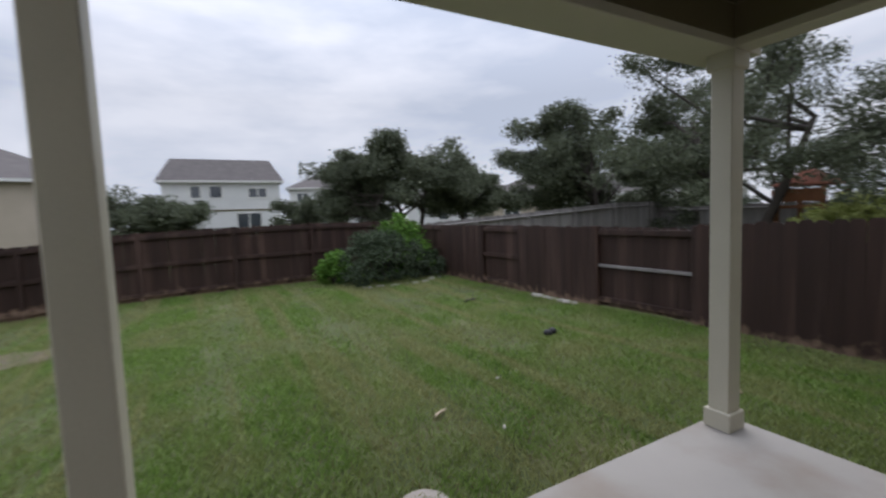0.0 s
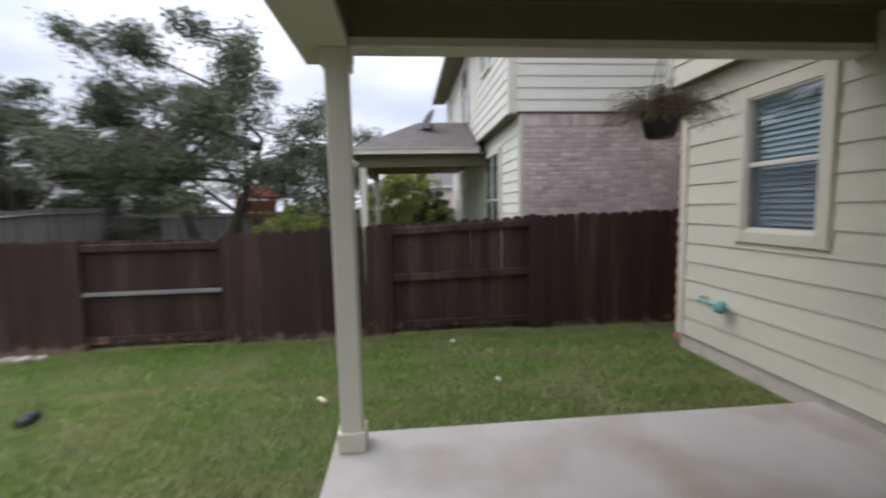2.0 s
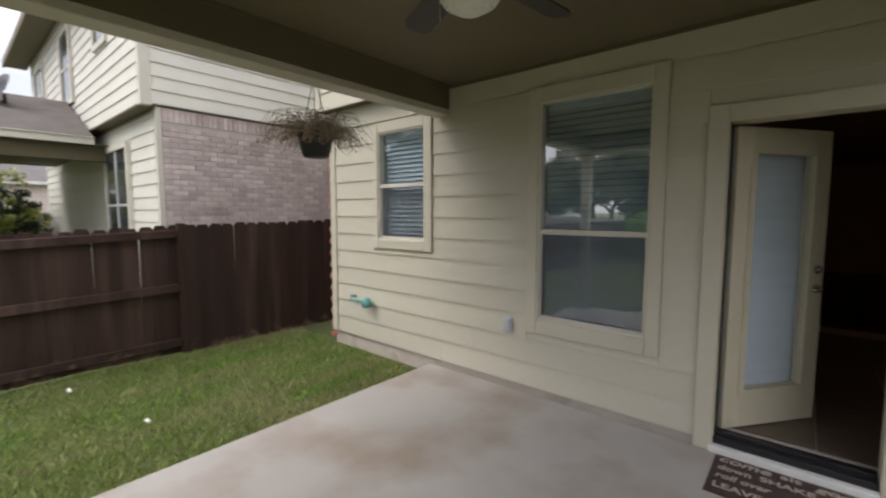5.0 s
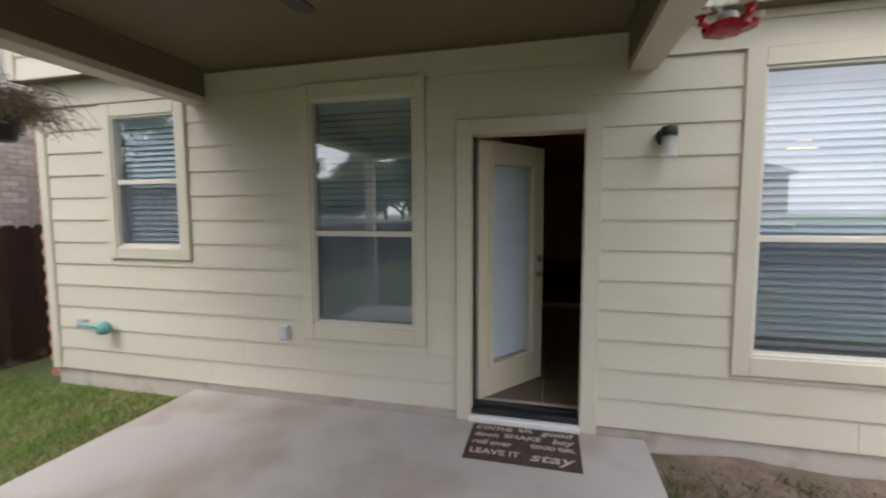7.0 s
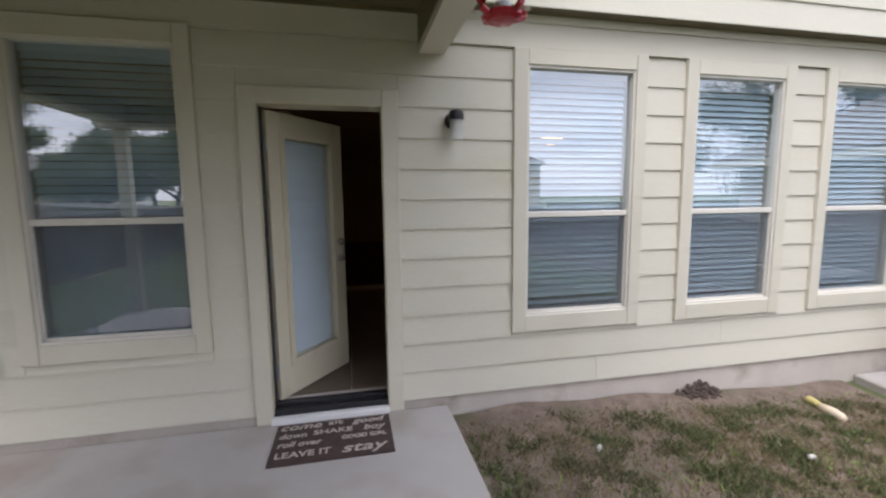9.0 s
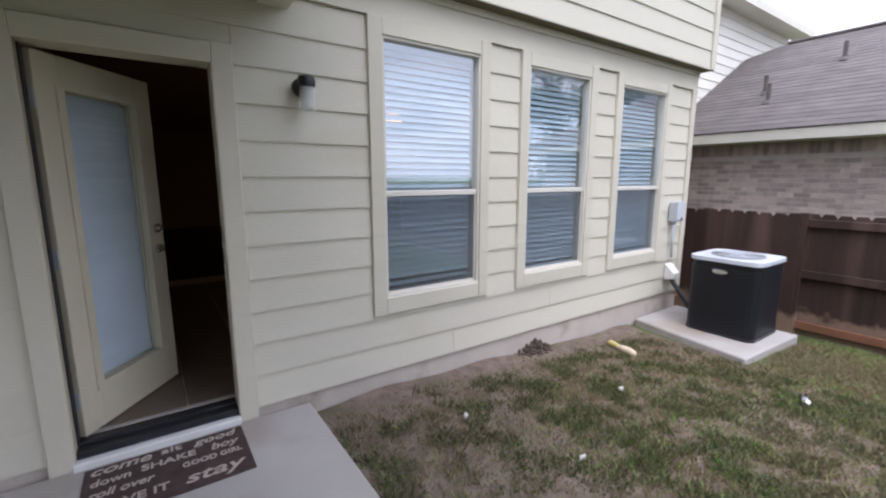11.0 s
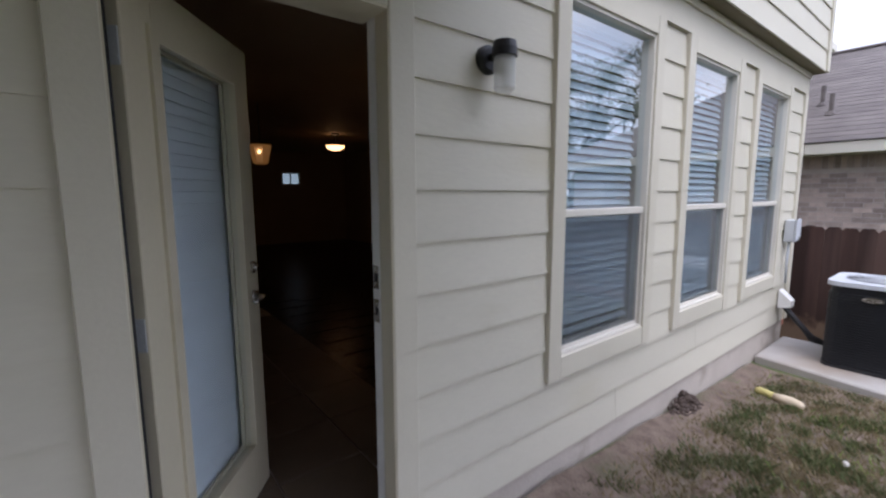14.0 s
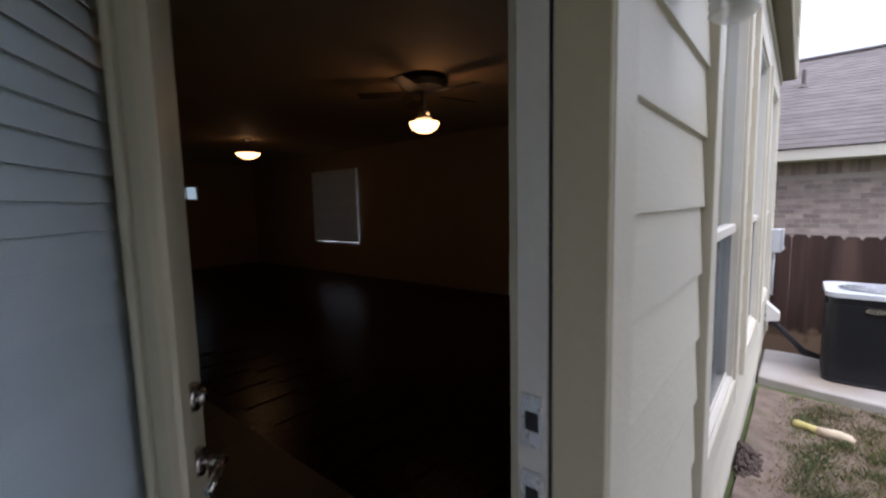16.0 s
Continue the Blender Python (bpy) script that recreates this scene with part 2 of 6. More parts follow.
FOUNDATION = surface("foundation concrete", (0.42, 0.37, 0.315), (0.54, 0.49, 0.43), 3.0, 0.85, 0.25, 60, stain=(0.25, 0.20, 0.15), stain_scale=3.0)
FENCE = surface("dark stained cedar", (0.026, 0.0135, 0.010), (0.055, 0.029, 0.022), 5.0, 0.7, 0.35, 70, vary=0.2, stretch=(1.5, 1.5, 0.12), stain=(0.105, 0.063, 0.05), stain_scale=2.4, stain_from=0.52, foot=(0.24, 0.16, 0.11))
RAIL_RED = surface("reddish fence rail", (0.17, 0.075, 0.04), (0.27, 0.12, 0.065), 5.0, 0.7, 0.3, 70, vary=0.15)
GREY_WOOD = surface("weathered grey wood, lit rail edge", (0.19, 0.175, 0.17), (0.29, 0.27, 0.26), 4.0, 0.85, 0.3, 60, vary=0.2, stretch=(1, 1, 0.2), island=True)
BRICK_PINK = surface("pinkish brown brick", (0.47, 0.385, 0.36), (0.67, 0.575, 0.545), 7.0, 0.85, 0.35, 120, vary=0.2, stain=(0.40, 0.31, 0.285), stain_scale=1.6, stain_from=0.54)
BRICK_TAN = surface("brown grey brick", (0.33, 0.265, 0.235), (0.52, 0.44, 0.395), 7.0, 0.85, 0.35, 120, vary=0.28)
BRICK_RED = surface("red brick", (0.27, 0.10, 0.065), (0.40, 0.17, 0.12), 7.0, 0.85, 0.35, 120, vary=0.2)
MORTAR = surface("grey mortar", (0.47, 0.42, 0.385), (0.57, 0.52, 0.485), 9.0, 0.9, 0.3, 120)
SHINGLE = surface("grey brown shingle", (0.095, 0.082, 0.078), (0.16, 0.14, 0.13), 5.0, 0.9, 0.35, 90, vary=0.12, stretch=(0.6, 0.6, 1.5))
ROOF_FAR = surface("far grey roof", (0.11, 0.10, 0.098), (0.16, 0.145, 0.14), 2.0, 0.9, 0.1, 20)
WHITE_FAR = surface("white far siding", (0.60, 0.60, 0.60), (0.70, 0.70, 0.69), 1.0, 0.6, 0.05, 20)
TAN_FAR = surface("tan far siding", (0.42, 0.36, 0.28), (0.50, 0.43, 0.34), 1.0, 0.6, 0.05, 20)
WHITE = surface("white vinyl", (0.66, 0.65, 0.62), (0.74, 0.73, 0.70), 3.0, 0.4, 0.03, 60)
SASH = surface("almond vinyl sash", (0.58, 0.55, 0.48), (0.66, 0.63, 0.55), 3.0, 0.4, 0.03, 60)
BLIND = surface("white blind slat", (0.68, 0.74, 0.76), (0.76, 0.82, 0.84), 4.0, 0.45, 0.02, 60, vary=0.04)
DOOR_PAINT = surface("cream door and shaded jamb paint", (0.54, 0.49, 0.36), (0.60, 0.55, 0.41), 2.5, 0.4, 0.05, 60, stain=(0.42, 0.37, 0.26), stain_scale=3.0, stain_from=0.62)
BLACK = surface("black painted metal", (0.012, 0.012, 0.014), (0.03, 0.03, 0.034), 6.0, 0.45, 0.08, 90)
DARK_WOOD = surface("dark fan blade", (0.02, 0.015, 0.012), (0.04, 0.03, 0.025), 4.0, 0.45, 0.05, 60, stretch=(0.4, 3, 1))
CHROME = surface("satin nickel", (0.50, 0.48, 0.45), (0.62, 0.60, 0.57), 8.0, 0.25, 0.02, 90, metal=1.0)
GREY_METAL = surface("grey painted metal", (0.42, 0.44, 0.46), (0.52, 0.54, 0.56), 5.0, 0.45, 0.04, 70)
AC_BODY = surface("near black steel louvre", (0.010, 0.011, 0.013), (0.022, 0.023, 0.027), 6.0, 0.4, 0.05, 90)
AC_TOP = surface("pale grey steel top", (0.50, 0.52, 0.55), (0.60, 0.62, 0.65), 5.0, 0.4, 0.04, 70)
GLASS = glass_material("window glass", (0.80, 0.92, 1.0), 0.02, 0.42)
DIM_GLASS = glass_material("far glass tinted to dim daylight", (0.28, 0.33, 0.32), 0.02, 0.05)
DOOR_GLASS = glass_material("door glass", (0.94, 0.97, 1.0), 0.03, 0.10)
CLEAR = glass_material("jar glass", (0.92, 0.93, 0.92), 0.05, 0.06)
# White cover puts the bright sheen of the clear jar into colour.
JAR = mesh_material("ribbed clear glass with white sheen", (0.72, 0.73, 0.70), 0.46)
SCREEN = mesh_material("insect screen mesh", (0.085, 0.098, 0.115), 0.26)
MAT_BROWN = surface("brown mat pile", (0.05, 0.032, 0.028), (0.085, 0.058, 0.05), 14.0, 0.95, 0.6, 260)
MAT_INK = surface("cream mat lettering", (0.40, 0.34, 0.29), (0.54, 0.47, 0.41), 20.0, 0.95, 0.5, 260)
GRASS_SOIL = surface("lawn thatch", (0.055, 0.072, 0.022), (0.10, 0.12, 0.042), 2.2, 0.95, 0.5, 60, stain=(0.17, 0.15, 0.08), stain_scale=0.8, stain_from=0.55)
DIRT = surface("bare dirt", (0.085, 0.060, 0.045), (0.235, 0.180, 0.142), 9.0, 0.95, 0.6, 60, stain=(0.07, 0.075, 0.035), stain_scale=4.5, stain_from=0.52)
SOIL_DARK = surface("damp dark soil", (0.045, 0.032, 0.026), (0.10, 0.074, 0.06), 12.0, 0.95, 0.6, 70)
BLADE = leaf_material("grass blade", (0.105, 0.195, 0.03), (0.245, 0.36, 0.085), (0.30, 0.31, 0.13))
BLADE_WEED = leaf_material("weed blade", (0.042, 0.068, 0.02), (0.12, 0.15, 0.055), (0.14, 0.12, 0.07))
BLADE_DRY = leaf_material("dry grass blade", (0.17, 0.135, 0.07), (0.26, 0.21, 0.12))
OAK = leaf_material("live oak leaf", (0.06, 0.075, 0.044), (0.165, 0.185, 0.12))
SHRUB = leaf_material("bright shrub leaf", (0.05, 0.13, 0.016), (0.17, 0.32, 0.05))
SHRUB_DARK = leaf_material("grey green shrub leaf", (0.035, 0.055, 0.026), (0.09, 0.12, 0.07))
YELLOW_BUSH = leaf_material("yellow green bush leaf", (0.22, 0.26, 0.06), (0.48, 0.52, 0.19))
BARK = surface("grey brown bark", (0.045, 0.037, 0.032), (0.085, 0.072, 0.062), 6.0, 0.95, 0.6, 40, stretch=(1, 1, 0.4))
DEAD = leaf_material("dry frond", (0.16, 0.12, 0.08), (0.34, 0.27, 0.19))
TEAL = surface("teal foam cover", (0.10, 0.30, 0.29), (0.16, 0.40, 0.38), 8.0, 0.7, 0.2, 90)
RED_PLASTIC = surface("red plastic", (0.32, 0.012, 0.02), (0.42, 0.02, 0.03), 6.0, 0.25, 0.0, 60)
CHEW_YELLOW = surface("dull yellow chew", (0.42, 0.36, 0.12), (0.52, 0.45, 0.18), 9.0, 0.8, 0.2, 90)
CHEW_TAN = surface("tan rawhide", (0.50, 0.40, 0.28), (0.64, 0.54, 0.40), 9.0, 0.8, 0.3, 90)
STONE = surface("pale limestone", (0.40, 0.37, 0.33), (0.56, 0.53, 0.48), 6.0, 0.9, 0.5, 50, vary=0.15)
WALL_IN = surface("beige room paint", (0.40, 0.30, 0.20), (0.45, 0.34, 0.235), 1.5, 0.7, 0.04, 60)
FLOOR_WOOD = surface("dark laminate floor", (0.012, 0.007, 0.005), (0.024, 0.014, 0.010), 3.0, 0.28, 0.04, 60, vary=0.2, stretch=(0.3, 4, 1), spec=0.14)
FLOOR_TILE = surface("beige floor tile", (0.115, 0.09, 0.066), (0.155, 0.12, 0.092), 4.0, 0.4, 0.04, 60, vary=0.05)
LAMP_GLOW = glow_material("lit amber glass", (1.0, 0.52, 0.20), 3.0)
# Glow added to stand for a lamplit patch of wall.
AMBER_STAND_IN = glow_material("amber glow for a lamplit wall", (1.0, 0.42, 0.10), 0.09)
BOWL = surface("frosted white glass", (0.62, 0.60, 0.52), (0.70, 0.68, 0.60), 4.0, 0.3, 0.0, 60)
ORANGE = surface("orange stained timber", (0.16, 0.065, 0.03), (0.23, 0.10, 0.045), 4.0, 0.8, 0.1, 60)

# ---- ground ----
def ease(v, a, b):
    t = min(max((v - a) / (b - a), 0.0), 1.0)
    return t * t * (3 - 2 * t)


def ground_z(x, y):
    z = -0.12 - 0.07 * ease(y, 2.0, 8.0) - 0.13 * ease(-x, 1.0, 4.2) - 0.14 * ease(-x, 4.5, 6.0)
    if -12 < x < 13 and -4 < y < 16:
        z += 0.018 * noise.noise((x * 0.9, y * 0.9, 0.0)) + 0.008 * noise.noise((x * 3.1, y * 3.1, 4.0))
    return z


def axis_steps(lo, hi, fine):
    near = list(np.arange(lo, hi + 1e-6, fine))
    far = [4 * 1.6 ** k for k in range(13)]
    return [lo - d for d in reversed(far)] + near + [hi + d for d in far]


def build_ground():
    xs, ys = axis_steps(-7.0, 13.0, 0.25), axis_steps(-3.0, 14.0, 0.25)
    verts = [(x, y, ground_z(x, y)) for y in ys for x in xs]
    nx = len(xs)
    faces = [(j * nx + i, j * nx + i + 1, (j + 1) * nx + i + 1, (j + 1) * nx + i) for j in range(len(ys) - 1) for i in range(nx - 1)]
    me = raw_mesh("ground", verts, faces)
    me.polygons.foreach_set("use_smooth", [True] * len(me.polygons))
    return tagged(link_mesh("ground", me, GRASS_SOIL, None), "green mown lawn with worn dry patches", "lawn", kind="structure")


def in_house(x, y):
    return -5.2 < x < 5.3 and y < -1.9


def on_slab(x, y):
    return -0.2 < x < 3.58 and -2.0 < y < 1.72


def build_dirt_bed():
    """Worn bare earth along the wall, with a ragged edge."""
    verts, faces, n = [], [], 60
    for i in range(n + 1):
        x = -0.22 - 3.75 * i / n
        reach = 2.5 + 0.5 * noise.noise((x * 1.3, 7.0, 0.0)) + 0.25 * noise.noise((x * 5, 2.0, 0.0))
        for k in range(6):
            y = -1.91 + (0.0, 0.10, 0.22, 0.45, 0.97 * reach, reach)[k]
            lift = 0.012 if k < 5 else -0.004
            verts.append((x, y, ground_z(x, y) + lift + (0.05 * (1 - k / 3) if k < 3 else 0) * (0.6 + 0.6 * noise.noise((x * 2.0, 1.0, 3.0)))))
    for i in range(n):
        for k in range(5):
            a = i * 6 + k
            faces.append((a, a + 1, a + 7, a + 6))
    me = raw_mesh("dirt_bed", verts, faces)
    me.polygons.foreach_set("use_smooth", [True] * len(me.polygons))
    tagged(link_mesh("dirt_bed", me, DIRT, None), "bare brown earth strip beside the foundation", "dirt", kind="structure")


build_ground()
build_dirt_bed()

# ---- patio slab ----
bm = bmesh.new()
box(bm, (-0.19, -1.915, -0.25), (3.56, 1.70, 0.0), 0.012)
tagged(part("floor", bm, CONCRETE, None), "pale concrete patio slab with faint brown stains", "patio", kind="structure")

# ---- house shell ----
WALL_Y = -1.92
OPENINGS = [(3.635, 4.35, 1.265, 2.45), (1.475, 2.345, 0.665, 2.465), (0.222, 1.06, 0.03, 2.15), (-1.665, -0.795, 0.635, 2.465), (-3.05, -2.21, 0.635, 2.465), (-4.44, -3.58, 0.635, 2.465)]


def wall_with_openings(x0, x1, z0, z1, ya, yb, holes):
    """Solid boxes that leave the openings free."""
    bm = bmesh.new()
    at = x0
    for a, b, lo, hi in sorted(holes):
        box(bm, (at, ya, z0), (a, yb, z1))
        if lo > z0:
            box(bm, (a, ya, z0), (b, yb, lo))
        box(bm, (a, ya, hi), (b, yb, z1))
        at = b
    box(bm, (at, ya, z0), (x1, yb, z1))
    return bm


wall_back = tagged(part("wall_north", wall_with_openings(-5.12, 5.26, 0.05, 2.80, -2.08, -1.945, OPENINGS), TRIM, None), "cream lap-sided rear house wall", "wall", kind="structure")
tagged(part("foundation", boxes(((-5.10, -2.2, -0.7), (5.24, -1.95, 0.054)), bevel=0.006), FOUNDATION, None), "low grey concrete foundation edge under siding", "foundation", kind="structure")
# side and far walls of the ground floor
tagged(part("wall_west", boxes(((-5.12, -8.86, -0.4), (-4.97, -2.10, 5.5)), ((-5.12, -13.3, -0.4), (-4.97, -10.46, 5.5)), ((-5.12, -10.46, -0.4), (-4.97, -8.86, 0.74)), ((-5.12, -10.46, 2.36), (-4.97, -8.86, 5.5))), WALL_IN, None), "beige room wall", "wall", kind="structure")
tagged(part("wall_east", boxes(((5.10, -13.3, -0.4), (5.25, -2.10, 5.5))), WALL_IN, None), "plain side wall", "wall", kind="structure")
tagged(part("wall_south", boxes(((-4.97, -13.45, -0.4), (-3.54, -13.3, 5.5)), ((-2.99, -13.45, -0.4), (5.10, -13.3, 5.5)), ((-3.54, -13.45, -0.4), (-2.99, -13.3, 1.79)), ((-3.54, -13.45, 2.17), (-2.99, -13.3, 5.5))), WALL_IN, None), "dim beige far wall", "wall", kind="structure")
tagged(part("wall_inner", boxes(((1.25, -13.3, 0.1), (1.37, -4.6, 2.75)), ((2.62, -4.6, 0.1), (2.72, -2.10, 2.75)), ((1.25, -4.6, 0.1), (2.72, -4.5, 2.75))), WALL_IN, None), "beige inner room wall", "wall", kind="structure")
tagged(part("ceiling", boxes(((-4.97, -13.3, 2.75), (5.10, -2.10, 2.80))), WALL_IN, None), "dim painted room ceiling", "ceiling", kind="structure")
room_floor = tagged(part("floor", boxes(((-4.97, -13.3, -0.05), (5.10, -2.10, 0.09))), MORTAR, None), "dark laminate floor with a tiled entry", "floor", kind="structure")
# upper storey, a little proud of the lower wall
upper = tagged(part("wall_upper", boxes(((-5.22, -2.0, 2.81), (5.36, -1.81, 5.6))), TRIM, None), "cream lap-sided upper storey wall", "wall", kind="structure")
tagged(part("wall_upper_side", boxes(((-5.22, -13.4, 2.81), (-5.12, -2.0, 5.6)), ((5.26, -13.4, 2.81), (5.36, -2.0, 5.6)), ((-5.12, -13.4, 5.5), (5.26, -13.3, 5.6))), TRIM, None), "cream upper storey side wall", "wall", kind="structure")
# Underside shade is put into this tan.
tagged(part("soffit", boxes(((-5.20, -2.0, 2.795), (5.34, -1.80, 2.815))), SOFFIT_SHADED, None), "tan underside of the upper storey, shade in its colour", "soffit", kind="structure")


def hip_roof(bm, x0, x1, y0, y1, z, rise, thick=0.06, over=0.45, inset=None):
    x0, x1, y0, y1 = x0 - over, x1 + over, y0 - over, y1 + over
    w = inset or min(x1 - x0, y1 - y0) / 2
    if x1 - x0 > y1 - y0:
        r0, r1 = (x0 + w, (y0 + y1) / 2, z + rise), (x1 - w, (y0 + y1) / 2, z + rise)
    else:
        r0, r1 = ((x0 + x1) / 2, y0 + w, z + rise), ((x0 + x1) / 2, y1 - w, z + rise)
    low = [bm.verts.new((x, y, z - thick)) for x, y in ((x0, y0), (x1, y0), (x1, y1), (x0, y1))]
    top = [bm.verts.new((x, y, z)) for x, y in ((x0, y0), (x1, y0), (x1, y1), (x0, y1))]
    a, b = bm.verts.new(r0), bm.verts.new(r1)
    for i in range(4):
        bm.faces.new((low[i], low[(i + 1) % 4], top[(i + 1) % 4], top[i]))
    bm.faces.new(low[::-1])
    if x1 - x0 > y1 - y0:
        bm.faces.new((top[0], top[1], b, a)), bm.faces.new((top[2], top[3], a, b))
        bm.faces.new((top[1], top[2], b)), bm.faces.new((top[3], top[0], a))
    else:
        bm.faces.new((top[1], top[2], b, a)), bm.faces.new((top[3], top[0], a, b))
        bm.faces.new((top[0], top[1], a)), bm.faces.new((top[2], top[3], b))
    return bm


tagged(part("roof", hip_roof(bmesh.new(), -5.2, 5.34, -13.4, -1.8, 5.6, 2.6), SHINGLE, None), "grey-brown shingle hip roof", "roof", kind="structure")

# lap boards: wedge profile, one object each
LAP = 0.209


def lap_mesh(name, length, height):
    """A clapboard along x, its lower edge proud."""
    v = [(0, 0.0, height), (0, -0.025, height), (0, -0.025, 0), (0, 0.012, 0), (0, 0.012, 0.012)]
    verts = [(x, y, z) for x in (0, length) for _, y, z in v]
    faces = [(i, (i + 1) % 5, 5 + (i + 1) % 5, 5 + i) for i in range(5)] + [(4, 3, 2, 1, 0), (5, 6, 7, 8, 9)]
    return raw_mesh(name, verts, faces)


def lap_rows(parent, x0, x1, y, z_from, z_to, blocks, material, first=0.058, joints=None):
    """Rows of boards from x0 to x1, broken by blocks (a, b, lo, hi)."""
    k = math.floor((z_from - first) / LAP)
    while first + LAP * k < z_to - 0.01:
        lo, hi = max(first + LAP * k, z_from), min(first + LAP * (k + 1), z_to)
        k += 1
        spans, at = [], x0
        for a, b, bl, bh in sorted(blocks):
            if bl < hi - 0.02 and bh > lo + 0.02:
                if a > at:
                    spans.append((at, a))
                at = max(at, b)
        if at < x1:
            spans.append((at, x1))
        for a, b, bl, bh in sorted(blocks):
            for p0, p1 in ((lo, bl - 0.002), (bh + 0.002, hi)):
                if lo < bl < hi - 0.02 and p0 == lo or lo + 0.02 < bh < hi and p1 == hi:
                    if p1 - p0 > 0.015:
                        me = lap_mesh("siding_board", b - a - 0.003, p1 - p0)
                        me.materials.append(material)
                        piece("siding_board", me, parent, (a, y, p0))
        for a, b in spans:
            cuts = [a, b]
            if joints and k in joints and a < joints[k] < b:
                cuts = [a, joints[k], b]
            elif b - a > 3.7:
                cuts = [a, a + (b - a) * (0.35 + 0.3 * ((k * 37) % 10) / 10), b]
            for p, q in zip(cuts, cuts[1:]):
                if q - p > 0.02:
                    me = lap_mesh("siding_board", q - p - 0.003, hi - lo)
                    me.materials.append(material)
                    piece("siding_board", me, parent, (p, y, lo))


# trim round the openings: outer edges
TRIMS = [(3.535, 4.44, 1.165, 2.56), (1.385, 2.44, 0.545, 2.585), (0.137, 1.145, 0.0, 2.245), (-1.76, -0.69, 0.51, 2.575), (-3.15, -2.11, 0.51, 2.575), (-4.53, -3.48, 0.51, 2.575)]
BLOCKS = TRIMS + [(-5.12, -5.02, -1, 9), (5.16, 5.26, -1, 9)]
lap_rows(wall_back, -5.12, 5.26, -1.935, 0.058, 2.575, BLOCKS, SIDING, joints={1: -1.42})
part("frieze_board", boxes(((-5.12, -1.945, 2.577), (-0.19, -1.912, 2.795))), TRIM, wall_back)
part("frieze_board", boxes(((3.47, -1.945, 2.577), (5.26, -1.912, 2.795))), TRIM, wall_back)
part("frieze_board", boxes(((-0.19, -1.945, 2.577), (3.47, -1.922, 2.77))), TRIM, wall_back)
part("frieze_lip", boxes(((-5.12, -1.912, 2.74), (-0.19, -1.896, 2.795)), bevel=0.003), TRIM, wall_back)
for a in (-5.12, 5.16):
    part("corner_board", boxes(((a, -1.945, 0.055), (a + 0.1, -1.908, 2.577)), bevel=0.004), TRIM, wall_back)
lap_rows(upper, -5.12, 5.26, -1.80, 2.80, 5.55, [(-5.12, -5.12, -1, -0.9)], SIDING, first=2.80)
for a in (-5.225, 5.26):
    part("corner_board", boxes(((a, -1.815, 2.80), (a + 0.1, -1.775, 5.58)), bevel=0.004), TRIM, upper)


# ---- windows ----
def sheet(x0, x1, z0, z1, y):
    bm = bmesh.new()
    bm.faces.new([bm.verts.new(p) for p in ((x0, y, z0), (x1, y, z0), (x1, y, z1), (x0, y, z1))])
    return bm


def build_window(index, hole, trim, mid):
    x0, x1, z0, z1 = hole
    a, b, lo, hi = trim
    win = thing(f"window_{index}", ((x0 + x1) / 2, WALL_Y, z0), "single-hung vinyl window in cream trim with blinds", "window", "rear house windows", "structure")
    yo = -1.900
    part("window_trim", boxes(((a, -1.945, lo), (x0, yo, hi)), bevel=0.003), TRIM, win)
    part("window_trim", boxes(((x1, -1.945, lo), (b, yo, hi)), bevel=0.003), TRIM, win)
    part("window_trim", boxes(((x0 + 0.002, -1.945, z1), (x1 - 0.002, yo - 0.002, hi - 0.002)), bevel=0.003), TRIM, win)
    part("window_sill", boxes(((x0 + 0.002, -1.945, lo + 0.002), (x1 - 0.002, yo - 0.002, z0)), bevel=0.003), TRIM, win)
    f = 0.018
    frame_bm = boxes(((x0, -1.99, z0), (x0 + f, -1.915, z1)), ((x1 - f, -1.99, z0), (x1, -1.915, z1)), ((x0 + f, -1.99, z1 - f), (x1 - f, -1.915, z1)), ((x0 + f, -1.99, z0), (x1 - f, -1.915, z0 + f)))
    part("window_frame", frame_bm, SASH, win)
    part("meeting_rail", boxes(((x0 + f, -1.975, mid - 0.02), (x1 - f, -1.928, mid + 0.022)), bevel=0.004), SASH, win)
    pane = part("pane", sheet(x0 + f, x1 - f, mid + 0.022, z1 - f, -1.953), GLASS, win)
    pane.visible_shadow = False
    low = part("pane", sheet(x0 + f, x1 - f, z0 + f, mid - 0.02, -1.968), GLASS, win)
    low.visible_shadow = False
    scr = part("insect_screen", boxes(((x0 + f, -1.946, z0 + f), (x1 - f, -1.945, mid - 0.02))), SCREEN, win, "fine dark insect screen")
    scr.visible_shadow = False
    part("screen_frame", boxes(((x0 + f, -1.95, z0 + f), (x0 + f + 0.012, -1.938, mid - 0.02)), ((x1 - f - 0.012, -1.95, z0 + f), (x1 - f, -1.938, mid - 0.02)), ((x0 + f, -1.95, z0 + f), (x1 - f, -1.938, z0 + f + 0.02))), SASH, win)
    return win


